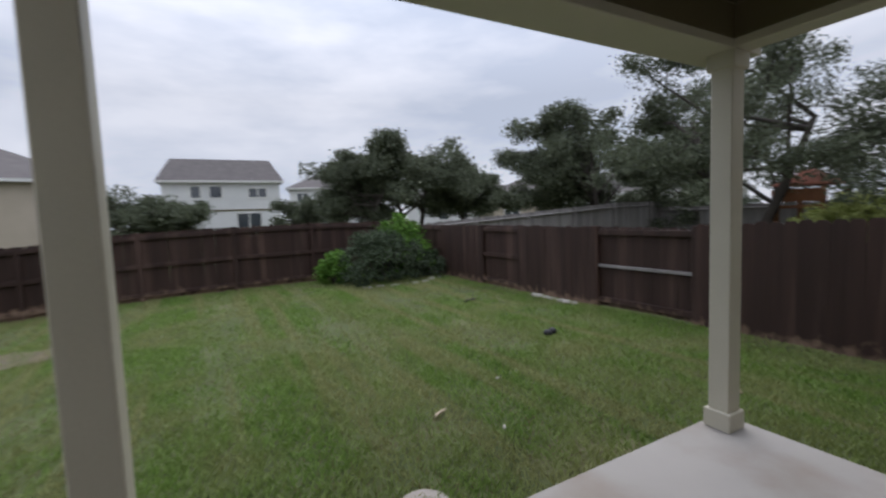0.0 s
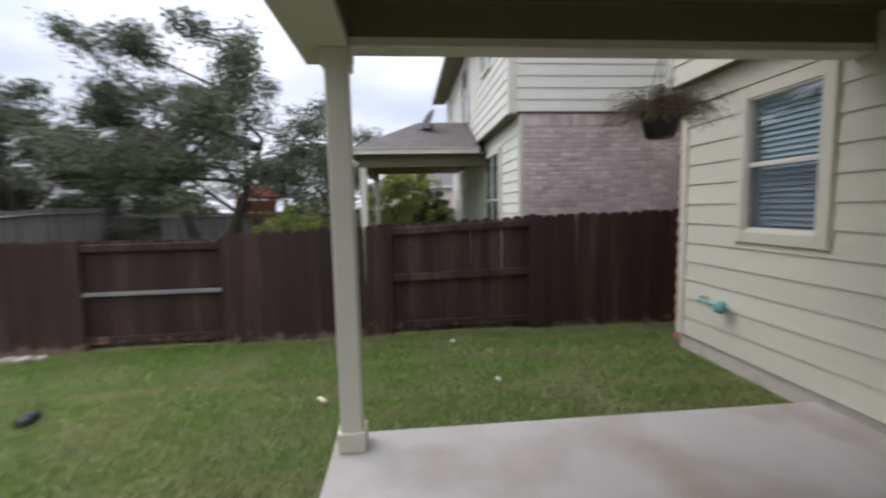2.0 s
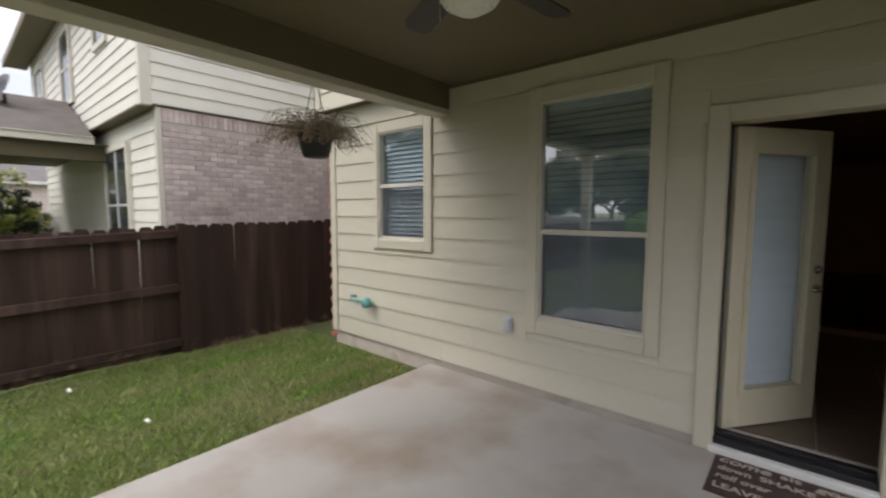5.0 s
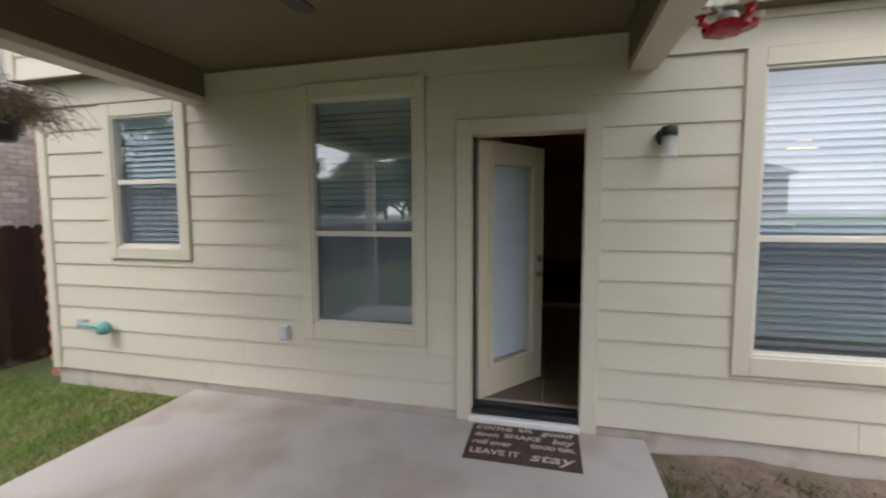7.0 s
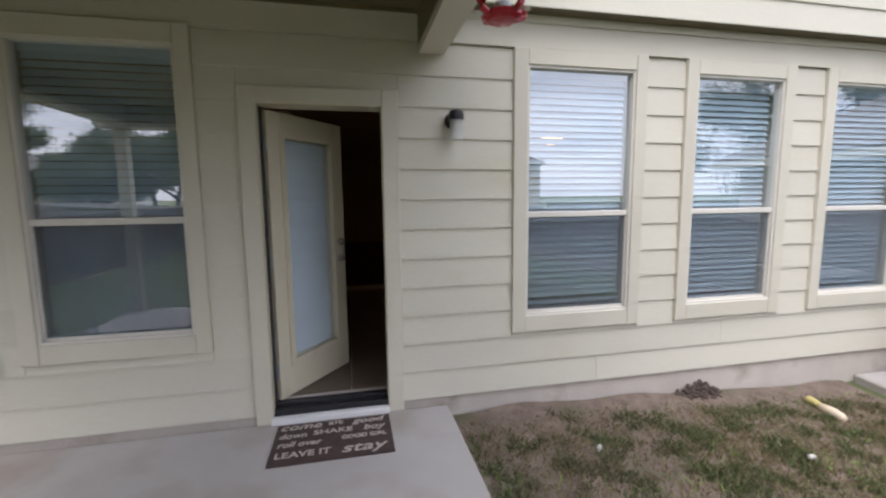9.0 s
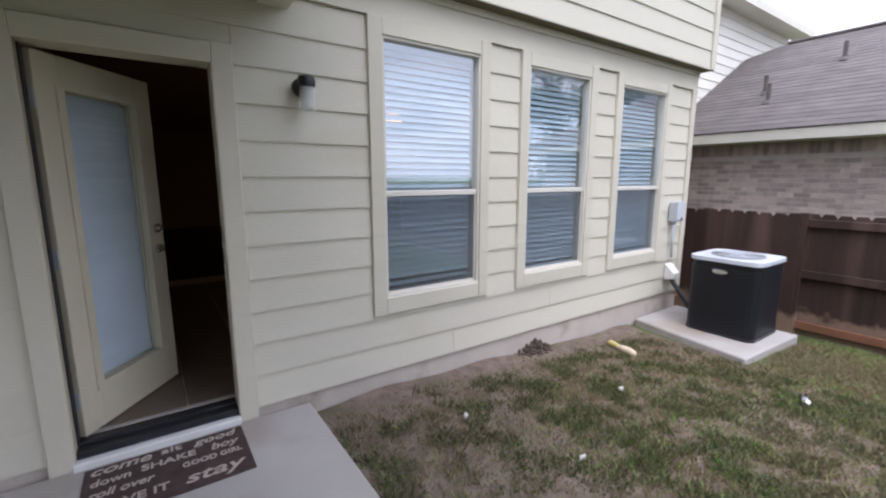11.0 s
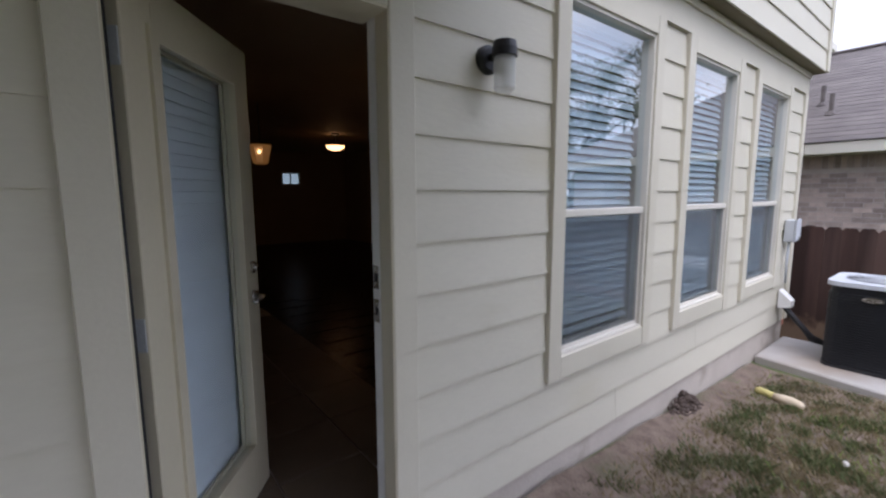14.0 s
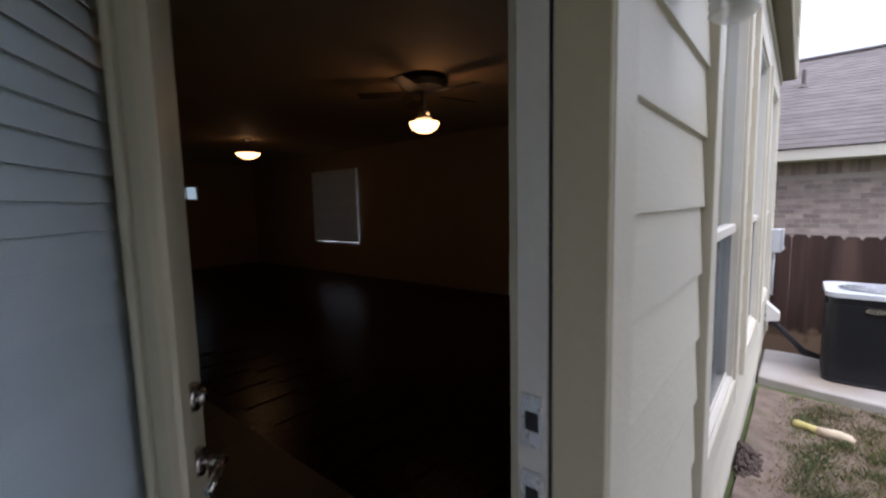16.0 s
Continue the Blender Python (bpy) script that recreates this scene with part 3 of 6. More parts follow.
def build_blind(x0, x1, z0, z1, y, tilt=-63, step=0.049):
    bl = thing("window_blind", ((x0 + x1) / 2, y, z0), "white closed horizontal blind behind the window glass", "blind", "window blinds")
    w, n = x1 - x0, int((z1 - z0 - 0.05) / step)
    me = box_mesh("slat", (-w / 2, -0.025, -0.0015), (w / 2, 0.025, 0.0015))
    me.materials.append(BLIND)
    part("headrail", boxes(((x0, y - 0.025, z1 - 0.045), (x1, y + 0.025, z1))), BLIND, bl)
    for i in range(n):
        piece("slat", me, bl, ((x0 + x1) / 2, y, z1 - 0.065 - step * i), (radians(tilt + 3 * math.sin(i * 1.7)), 0, 0))
    part("bottom_rail", boxes(((x0, y - 0.02, z0), (x1, y + 0.02, z0 + 0.02))), BLIND, bl)
    return bl


MIDS = [1.86, 1.41, None, 1.40, 1.40, 1.40]
for n, (hole, trim, mid) in enumerate(zip(OPENINGS, TRIMS, MIDS)):
    if mid:
        build_window(n + 1, hole, trim, mid)
        build_blind(hole[0] + 0.02, hole[1] - 0.02, hole[2] + (0.06 if n == 3 else 0.02), hole[3] - 0.01, -2.03)

# ---- door ----
door_frame = thing("door_1", (0.65, WALL_Y, 0.03), "cream door frame with a black and white threshold", "door frame", kind="structure")
part("casing", boxes(((0.137, -1.945, 0.0), (0.245, -1.897, 2.245)), bevel=0.004), TRIM, door_frame)
part("casing", boxes(((1.037, -1.945, 0.0), (1.145, -1.897, 2.245)), bevel=0.004), TRIM, door_frame)
part("casing", boxes(((0.245, -1.945, 2.143), (1.037, -1.899, 2.243)), bevel=0.004), TRIM, door_frame)
# Jambs take the darker door cream so their shade sits in colour.
part("jamb", boxes(((0.222, -1.988, 0.06), (0.250, -1.900, 2.14)), bevel=0.003), DOOR_PAINT, door_frame, "cream outer jamb, darker for its shade")
part("jamb", boxes(((0.222, -2.052, 0.06), (0.247, -1.996, 2.14)), bevel=0.002), WHITE, door_frame, "white inner jamb")
part("weather_strip", boxes(((0.222, -1.996, 0.10), (0.244, -1.988, 2.13))), BLACK, door_frame, "black weather strip darkening the jamb gap")
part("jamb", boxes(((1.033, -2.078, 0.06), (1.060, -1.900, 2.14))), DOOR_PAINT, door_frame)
# Hinge-side strip added in black to stand for the unlit gap.
part("weather_strip", boxes(((1.024, -2.07, 0.10), (1.033, -1.985, 2.13))), BLACK, door_frame, "black weather strip darkening the jamb gap")
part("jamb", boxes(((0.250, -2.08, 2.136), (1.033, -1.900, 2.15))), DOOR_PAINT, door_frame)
part("threshold", boxes(((0.247, -2.12, 0.045), (1.037, -1.925, 0.085)), ((0.250, -2.06, 0.085), (1.033, -1.99, 0.105)), bevel=0.004), BLACK, door_frame, "black rubber and metal threshold")
part("sill_nosing", boxes(((0.245, -1.93, 0.0), (1.05, -1.875, 0.045)), bevel=0.006), WHITE, door_frame, "white painted sill nosing")
for z in (1.045, 1.18):
    plate = part("strike_plate", boxes(((0.246, -2.044, z - 0.047), (0.2485, -2.004, z + 0.047)), bevel=0.0008), CHROME, door_frame, "satin strike plate")
    # Raised black patch painted for the dark inside of the bolt hole.
    part("bolt_hole", boxes(((0.2470, -2.036, z - 0.016), (0.2492, -2.012, z + 0.016))), BLACK, plate)


def build_door_leaf():
    """Half-glass door with a blind behind its pane, standing open into the room."""
    leaf = thing("door", (1.03, -2.045, 0.105), "cream full-glass back door standing open inwards", "door")
    w, z0, z1, t = 0.775, 0.112, 2.122, 0.044
    turn = Matrix.Translation((1.030, -2.052, 0.0)) @ Matrix.Rotation(radians(233.0), 4, "Z") @ Matrix.Translation((0, -t, 0))

    def boxed(pairs, bevel=0.0):
        b = boxes(*pairs, bevel=bevel)
        b.transform(turn)
        return b

    g0, g1, h0, h1 = 0.135, w - 0.135, 0.36, 1.965
    part("stile", boxed([((0, 0, z0), (g0, t, z1))], 0.003), DOOR_PAINT, leaf)
    part("stile", boxed([((g1, 0, z0), (w, t, z1))], 0.003), DOOR_PAINT, leaf)
    part("rail", boxed([((g0, 0.001, z0), (g1, t - 0.001, h0))]), DOOR_PAINT, leaf)
    part("rail", boxed([((g0, 0.001, h1), (g1, t - 0.001, z1))]), DOOR_PAINT, leaf)
    e = 0.03
    part("lite_frame", boxed([((g0 - e, s, h0 - e), (g0 + 0.012, s + 0.012, h1 + e)) for s in (-0.012, t)] + [((g1 - 0.012, s, h0 - e), (g1 + e, s + 0.012, h1 + e)) for s in (-0.012, t)] + [((g0 + 0.012, s, h0 - e), (g1 - 0.012, s + 0.012, h0 + 0.012)) for s in (-0.012, t)] + [((g0 + 0.012, s, h1 - 0.012), (g1 - 0.012, s + 0.012, h1 + e)) for s in (-0.012, t)]), DOOR_PAINT, leaf)
    pb = sheet(g0, g1, h0, h1, 0.02)
    pb.transform(turn)
    part("pane", pb, DOOR_GLASS, leaf).visible_shadow = False
    ws, n = g1 - g0 + 0.09, 38
    me = box_mesh("slat", (-ws / 2, -0.025, -0.001), (ws / 2, 0.025, 0.001))
    me.materials.append(BLIND)
    for i in range(n):
        spot = turn @ Vector(((g0 + g1) / 2, t + 0.034, h0 - 0.005 + i * (h1 - h0 + 0.02) / (n - 1)))
        piece("slat", me, leaf, spot, (Matrix.Rotation(radians(53.0), 3, "Z") @ Matrix.Rotation(radians(-75), 3, "X")).to_euler())
    for zz, kind in ((1.045, "door_handle"), (1.18, "deadbolt")):
        b = bmesh.new()
        for s, d in ((t, 1), (0.0, -1)):
            q = lambda x, y, z: turn @ Vector((x, s + d * y, z))
            tube(b, [q(w - 0.06, 0.0, zz), q(w - 0.06, 0.012, zz)], [0.03, 0.027], 14)
            if kind == "door_handle":
                tube(b, [q(w - 0.06, 0.012, zz), q(w - 0.06, 0.045, zz)], [0.011, 0.011], 10)
                tube(b, [q(w - 0.06, 0.045, zz), q(w - 0.10, 0.05, zz), q(w - 0.16, 0.047, zz - 0.004)], [0.012, 0.010, 0.008], 10)
            else:
                tube(b, [q(w - 0.06, 0.012, zz), q(w - 0.06, 0.026, zz)], [0.018, 0.016], 12)
        part(kind, b, CHROME, leaf, "satin nickel " + kind.replace("_", " "), True)
    for z in (0.32, 1.10, 1.90):
        hinge = boxed([((-0.003, 0.006, z - 0.05), (0.001, t - 0.002, z + 0.05))], 0.001)
        tube(hinge, [turn @ Vector((-0.004, t + 0.003, z - 0.05)), turn @ Vector((-0.004, t + 0.003, z + 0.05))], [0.006, 0.006], 8)
        for dz in (-0.03, 0.0, 0.03):
            tube(hinge, [turn @ Vector((-0.003, 0.022 + 0.3 * dz, z + dz)), turn @ Vector((-0.0045, 0.022 + 0.3 * dz, z + dz))], [0.004, 0.003], 7)
        part("hinge", hinge, GREY_METAL, leaf, "satin hinge")
    return leaf


build_door_leaf()

# ---- patio cover ----
patio = thing("patio_cover", (1.68, 1.57, 0.0), "cream painted patio cover on square posts", "patio cover", kind="structure")
BZ = 2.49
part("beam", boxes(((-0.19, 1.49, BZ), (3.62, 1.80, 2.80)), bevel=0.005), TRIM, patio)
part("beam", boxes(((-0.185, -1.91, BZ + 0.002), (-0.01, 1.49, 2.80)), bevel=0.005), TRIM, patio)
part("beam", boxes(((3.295, -1.91, BZ + 0.002), (3.465, 1.49, 2.80)), bevel=0.005), TRIM, patio)
# Thin panels put the shade of the inner beam sides into colour.
part("beam_face", boxes(((-0.01, 1.484, BZ + 0.055), (3.295, 1.489, 2.745))), SOFFIT_SHADED, patio, "tan inner beam face, shade in its colour")
part("beam_face", boxes(((3.289, -1.89, BZ + 0.055), (3.294, 1.482, 2.745))), SOFFIT_SHADED, patio, "tan inner beam face, shade in its colour")
part("beam_face", boxes(((-0.009, -1.89, BZ + 0.055), (-0.004, 1.482, 2.745))), SOFFIT_SHADED, patio, "tan inner beam face, shade in its colour")
# Ceiling, trim and eave panels carry their shade in the darkened tan.
part("ceiling_panel", boxes(((-0.01, -1.92, 2.77), (3.295, 1.49, 2.80))), SOFFIT_SHADED, patio, "tan patio ceiling, shade in its colour")
part("ceiling_trim", boxes(((-0.01, -1.921, 2.745), (3.295, -1.90, 2.77)), ((3.275, -1.90, 2.745), (3.295, 1.49, 2.77)), ((-0.01, -1.90, 2.745), (0.01, 1.49, 2.77)), ((0.01, 1.47, 2.745), (3.275, 1.49, 2.77))), SOFFIT_SHADED, patio)
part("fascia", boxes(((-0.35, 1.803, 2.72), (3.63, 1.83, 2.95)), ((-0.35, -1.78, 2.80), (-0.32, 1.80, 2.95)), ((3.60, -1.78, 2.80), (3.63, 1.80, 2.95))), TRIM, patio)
part("eave_panel", boxes(((-0.32, -1.78, 2.80), (-0.185, 1.66, 2.815)), ((3.465, -1.78, 2.80), (3.60, 1.66, 2.815))), SOFFIT_SHADED, patio)
bm = bmesh.new()
vs = [bm.verts.new(p) for p in ((-0.4, 1.88, 2.95), (3.68, 1.88, 2.95), (3.68, -1.77, 3.75), (-0.4, -1.77, 3.75), (-0.4, 1.88, 2.99), (3.68, 1.88, 2.99), (3.68, -1.77, 3.79), (-0.4, -1.77, 3.79))]
for f in ((3, 2, 1, 0), (4, 5, 6, 7), (0, 1, 5, 4), (1, 2, 6, 5), (2, 3, 7, 6), (3, 0, 4, 7)):
    bm.faces.new([vs[i] for i in f])
part("roof_panel", bm, SHINGLE, patio)


def build_post(x, y):
    h = 0.068
    post = part("post", boxes(((x - h, y - h, 0.0), (x + h, y + h, BZ)), bevel=0.006), TRIM, patio)
    part("post_base", boxes(((x - h - 0.022, y - h - 0.022, 0.0), (x + h + 0.022, y + h + 0.022, 0.13)), bevel=0.008), TRIM, post)
    part("post_cap", boxes(((x - h - 0.02, y - h - 0.02, BZ - 0.105), (x + h + 0.02, y + h + 0.02, BZ)), bevel=0.006), TRIM, post)


build_post(0.02, 1.57)
build_post(3.38, 1.57)

# ---- wooden fences ----
def picket_mesh(name, h, w=0.1435, t=0.016):
    """Dog-eared board standing on its foot, facing -y."""
    c = 0.028
    out = [(-w / 2, 0), (w / 2, 0), (w / 2, h - c), (w / 2 - c, h), (-w / 2 + c, h), (-w / 2, h - c)]
    verts = [(x, y, z) for y in (-t / 2, t / 2) for x, z in out]
    faces = [(0, 1, 2, 3, 4, 5), (11, 10, 9, 8, 7, 6)] + [(i, 6 + i, 6 + (i + 1) % 6, (i + 1) % 6) for i in range(6)]
    return raw_mesh(name, verts, faces)


def build_fence(name, start, end, label, height, bays, top_of, rail_side, foot=True):
    """A fence from start to end (plan points). bays: list of (from, to, rails_towards_us). top_of(s) gives the top's height."""
    sx, sy = start
    length = math.hypot(end[0] - sx, end[1] - sy)
    ux, uy = (end[0] - sx) / length, (end[1] - sy) / length
    nx, ny = -uy * rail_side, ux * rail_side
    ang = math.atan2(uy, ux)
    fence = thing(name, (sx, sy, ground_z(sx, sy)), label, "fence", "yard fences")
    me = picket_mesh("picket", 1.0)
    me.materials.append(FENCE)
    rng, done = random.Random(len(label)), set()

    def at(s, off):
        return sx + ux * s + nx * off, sy + uy * s + ny * off

    for a, b, rails in bays:
        count = max(1, round((b - a) / 0.142))
        off = -0.045 if rails else 0.045
        for i in range(count):
            s = a + (i + 0.5) * (b - a) / count
            x, y = at(s, off + rng.uniform(-0.003, 0.003))
            g = ground_z(x, y) + 0.02
            h = top_of(s) - g + rng.uniform(-0.012, 0.012)
            piece("picket", me, fence, (x, y, g), (0, rng.uniform(-0.006, 0.006), ang), ((b - a) / count / 0.142, 1, h))
        if rails:
            for frac, thick in ((0.10, 0.045), (0.52, 0.045), (0.93, 0.045)):
                # The pale rail is thinned to a highlight line.
                thick = 0.024 if RAIL_MAT.get((name, round(a, 2), frac)) is GREY_WOOD else thick
                (x0, y0), (x1, y1) = at(a + 0.02, 0.0), at(b - 0.02, 0.0)
                g0, g1 = ground_z(x0, y0), ground_z(x1, y1)
                z0, z1 = g0 + frac * (top_of(a) - g0), g1 + frac * (top_of(b) - g1)
                bm = bmesh.new()
                box(bm, (0, -0.022, -thick), (b - a - 0.04, 0.022, thick), 0.004, Matrix.Translation((x0, y0, z0)) @ Matrix.Rotation(ang, 4, "Z") @ Matrix.Rotation(-math.atan2(z1 - z0, b - a), 4, "Y"))
                part("rail", bm, RAIL_MAT.get((name, round(a, 2), frac), FENCE), fence)
        for s in (a, b):
            if round(s, 2) in done:
                continue
            done.add(round(s, 2))
            x, y = at(s, 0.0)
            bm = bmesh.new()
            box(bm, (-0.045, -0.045, -0.1), (0.045, 0.045, top_of(s) - ground_z(x, y) + 0.01), 0.006, Matrix.Translation((x, y, ground_z(x, y))) @ Matrix.Rotation(ang, 4, "Z"))
            part("fence_post", bm, FENCE, fence)
    return fence


RAIL_MAT = {}
east_bays = [(-0.5 + 0.0, 1.42, True), (1.42, 3.46, False), (3.46, 5.2, True), (5.2, 7.3, False), (7.3, 8.75, True), (8.75, 10.8, False), (10.8, 12.7, True)]
east_bays = [(-6.5, -4.4, True), (-4.4, -2.55, False), (-2.55, -0.5, False)] + east_bays
E0 = -6.5


def east_top(s):
    y = E0 + s
    return float(np.interp(y, [-6.5, -2.5, -0.5, -0.45, 1.42, 3.4, 3.5, 5.2, 7, 12.8], [1.47, 1.46, 1.43, 1.41, 1.35, 1.27, 1.22, 1.24, 1.26, 1.28]))


# Pale rail: the light on its top edge is put into its colour.
RAIL_MAT[("wooden_fence", round(3.46 - E0, 2), 0.52)] = GREY_WOOD
build_fence("wooden_fence", (6.22, E0), (6.22, 12.7), "dark brown stained board fence with alternating panels", 1.5, [(a - E0, b - E0, r) for a, b, r in east_bays], east_top, 1)


def rear_top(s):
    return float(np.interp(6.2 - s, [-7.2, -3.2, -1.6, 0.6, 2.9, 6.2], [1.12, 1.22, 1.38, 1.45, 1.47, 1.42]))


rear_bays = [(x, x + 2.0, True) for x in (-7.2, -5.2, -3.2, -1.2, 0.8, 2.8)] + [(4.8, 6.2, True)]
build_fence("wooden_fence", (6.2, 12.75), (-7.2, 11.05), "dark brown board fence with rails and posts showing", 1.45, [(6.2 - b, 6.2 - a, True) for a, b, _ in rear_bays], rear_top, 1)
west_bays = [(-6.0, -3.9, False), (-3.9, -1.9, False), (-1.9, -0.85, False), (-0.85, 1.8, True), (1.8, 4.2, False), (4.2, 6.6, True), (6.6, 9.0, False), (9.0, 11.15, True)]
RAIL_MAT[("wooden_fence", round(11.15 - 1.8, 2), 0.10)] = RAIL_RED
build_fence("wooden_fence", (-5.72, 11.15), (-5.72, -6.0), "dark brown board fence beside the air conditioner", 1.5, [(11.15 - b, 11.15 - a, r) for a, b, r in west_bays][::-1], lambda s: 1.10, 1)

# ---- neighbouring houses ----
BRICK_L, BRICK_H, BRICK_JOINT = 0.203, 0.066, 0.010


def brick_courses(parent, material, x, y0, y1, z0, z1, face, limit=300, near_y=None):
    """Bricks on a wall in the plane x, running along y; face +1 looks towards +x. The nearest are single objects."""
    me = box_mesh("brick", (-0.05, -BRICK_L / 2, 0), (0.05, BRICK_L / 2, BRICK_H), 0.004)
    me.materials.append(material)
    spots, rest = [], []
    k, z = 0, z0
    while z + BRICK_H <= z1:
        y = y0 - (BRICK_L + BRICK_JOINT) * (0.5 if k % 2 else 0.0)
        while y < y1:
            a, b = max(y, y0), min(y + BRICK_L, y1)
            if b - a > 0.03:
                spots.append(((a + b) / 2, b - a, z))
            y += BRICK_L + BRICK_JOINT
        z += BRICK_H + BRICK_JOINT
        k += 1
    key = near_y if near_y is not None else (y0 + y1) / 2
    spots.sort(key=lambda s: abs(s[0] - key) - 0.4 * s[2])
    rng = random.Random(4)
    for i, (y, w, z) in enumerate(spots):
        px = x - face * (0.045 + rng.uniform(0, 0.003))
        if i < limit:
            piece("brick", me, parent, (px, y, z), (0, 0, 0), (1, w / BRICK_L, 1))
        else:
            rest.append((px, y, w, z))
    if rest:
        bm = bmesh.new()
        for px, y, w, z in rest:
            vs = [bm.verts.new((px + face * 0.05 * a, y + b * w / 2, z + c * BRICK_H)) for a, b, c in ((1, -1, 0), (1, 1, 0), (1, 1, 1), (1, -1, 1), (-1, -1, 0), (-1, 1, 0), (-1, 1, 1), (-1, -1, 1))]
            for f in ((0, 1, 2, 3), (0, 4, 5, 1), (3, 2, 6, 7), (1, 5, 6, 2), (4, 0, 3, 7)):
                bm.faces.new([vs[j] for j in f])
        part("brickwork", bm, material, parent)["kind"] = "stuff"


def side_lap(parent, material, x, y0, y1, z0, z1, face, lap=0.19):
    """Clapboards on a wall in the plane x."""
    z = z0
    while z < z1 - 0.02:
        h = min(lap, z1 - z)
        v = [(x, z + h), (x + face * 0.004, z + h), (x + face * 0.02, z), (x, z)]
        me = raw_mesh("siding_board", [(a, y, c) for y in (y0, y1) for a, c in v], [(i, (i + 1) % 4, 4 + (i + 1) % 4, 4 + i) for i in range(4)] + [(3, 2, 1, 0), (4, 5, 6, 7)])
        me.transform(Matrix.Translation(-base_of(parent)))
        link_mesh("siding_board", me, material, parent)
        z += lap


def front_lap(parent, material, x0, x1, y, z0, z1, face=1, lap=0.19):
    z = z0
    while z < z1 - 0.02:
        h = min(lap, z1 - z)
        v = [(y, z + h), (y + face * 0.004, z + h), (y + face * 0.02, z), (y, z)]
        me = raw_mesh("siding_board", [(x, b, c) for x in (x0, x1) for b, c in v], [(i, (i + 1) % 4, 4 + (i + 1) % 4, 4 + i) for i in range(4)] + [(3, 2, 1, 0), (4, 5, 6, 7)])
        me.transform(Matrix.Translation(-base_of(parent)))
        link_mesh("siding_board", me, material, parent)
        z += lap


def house_window(house, x0, x1, z0, z1, y, bars=1, trim=None):
    """A window in a wall that faces +y."""
    win = part("window", boxes(((x0 - 0.09, y - 0.02, z0 - 0.09), (x0, y + 0.05, z1 + 0.09)), ((x1, y - 0.02, z0 - 0.09), (x1 + 0.09, y + 0.05, z1 + 0.09)), ((x0, y - 0.02, z1), (x1, y + 0.05, z1 + 0.09)), ((x0, y - 0.02, z0 - 0.09), (x1, y + 0.05, z0))), trim or NB_TRIM, house)
    part("pane", boxes(((x0, y + 0.010, z0), (x1, y + 0.022, z1))), PANE_FAR, win, "dark reflecting window pane")
    step = (x1 - x0) / bars
    m = bmesh.new()
    box(m, (x0, y + 0.016, (z0 + z1) / 2 - 0.02), (x1, y + 0.036, (z0 + z1) / 2 + 0.02))
    for i in range(1, bars):
        box(m, (x0 + step * i - 0.025, y + 0.016, z0), (x0 + step * i + 0.025, y + 0.037, z1))
    part("sash_bar", m, WHITE, win)
    return win


PANE_FAR = surface("far window pane", (0.035, 0.045, 0.055), (0.06, 0.07, 0.08), 1.0, 0.06, 0.0, 20, spec=1.0)


def shingle_slope(parent, e0, e1, r0, r1, rows, material=None):
    """Overlapping shingle courses between an eave e0-e1 and a ridge r0-r1."""
    e0, e1, r0, r1 = Vector(e0), Vector(e1), Vector(r0), Vector(r1)
    n = (e1 - e0).cross(r0 - e0).normalized()
    if n.z < 0:
        n = -n
    for i in range(rows):
        a, b = i / rows, (i + 1.12) / rows
        a0, a1, b0, b1 = e0.lerp(r0, a), e1.lerp(r1, a), e0.lerp(r0, min(b, 1)), e1.lerp(r1, min(b, 1))
        vs = [a0, a1, a1 + n * 0.010, a0 + n * 0.010, b0 + n * 0.004, b1 + n * 0.004]
        me = raw_mesh("shingle_course", [v - base_of(parent) for v in vs], [(0, 1, 2, 3), (3, 2, 5, 4)])
        link_mesh("shingle_course", me, material or SHINGLE, parent)


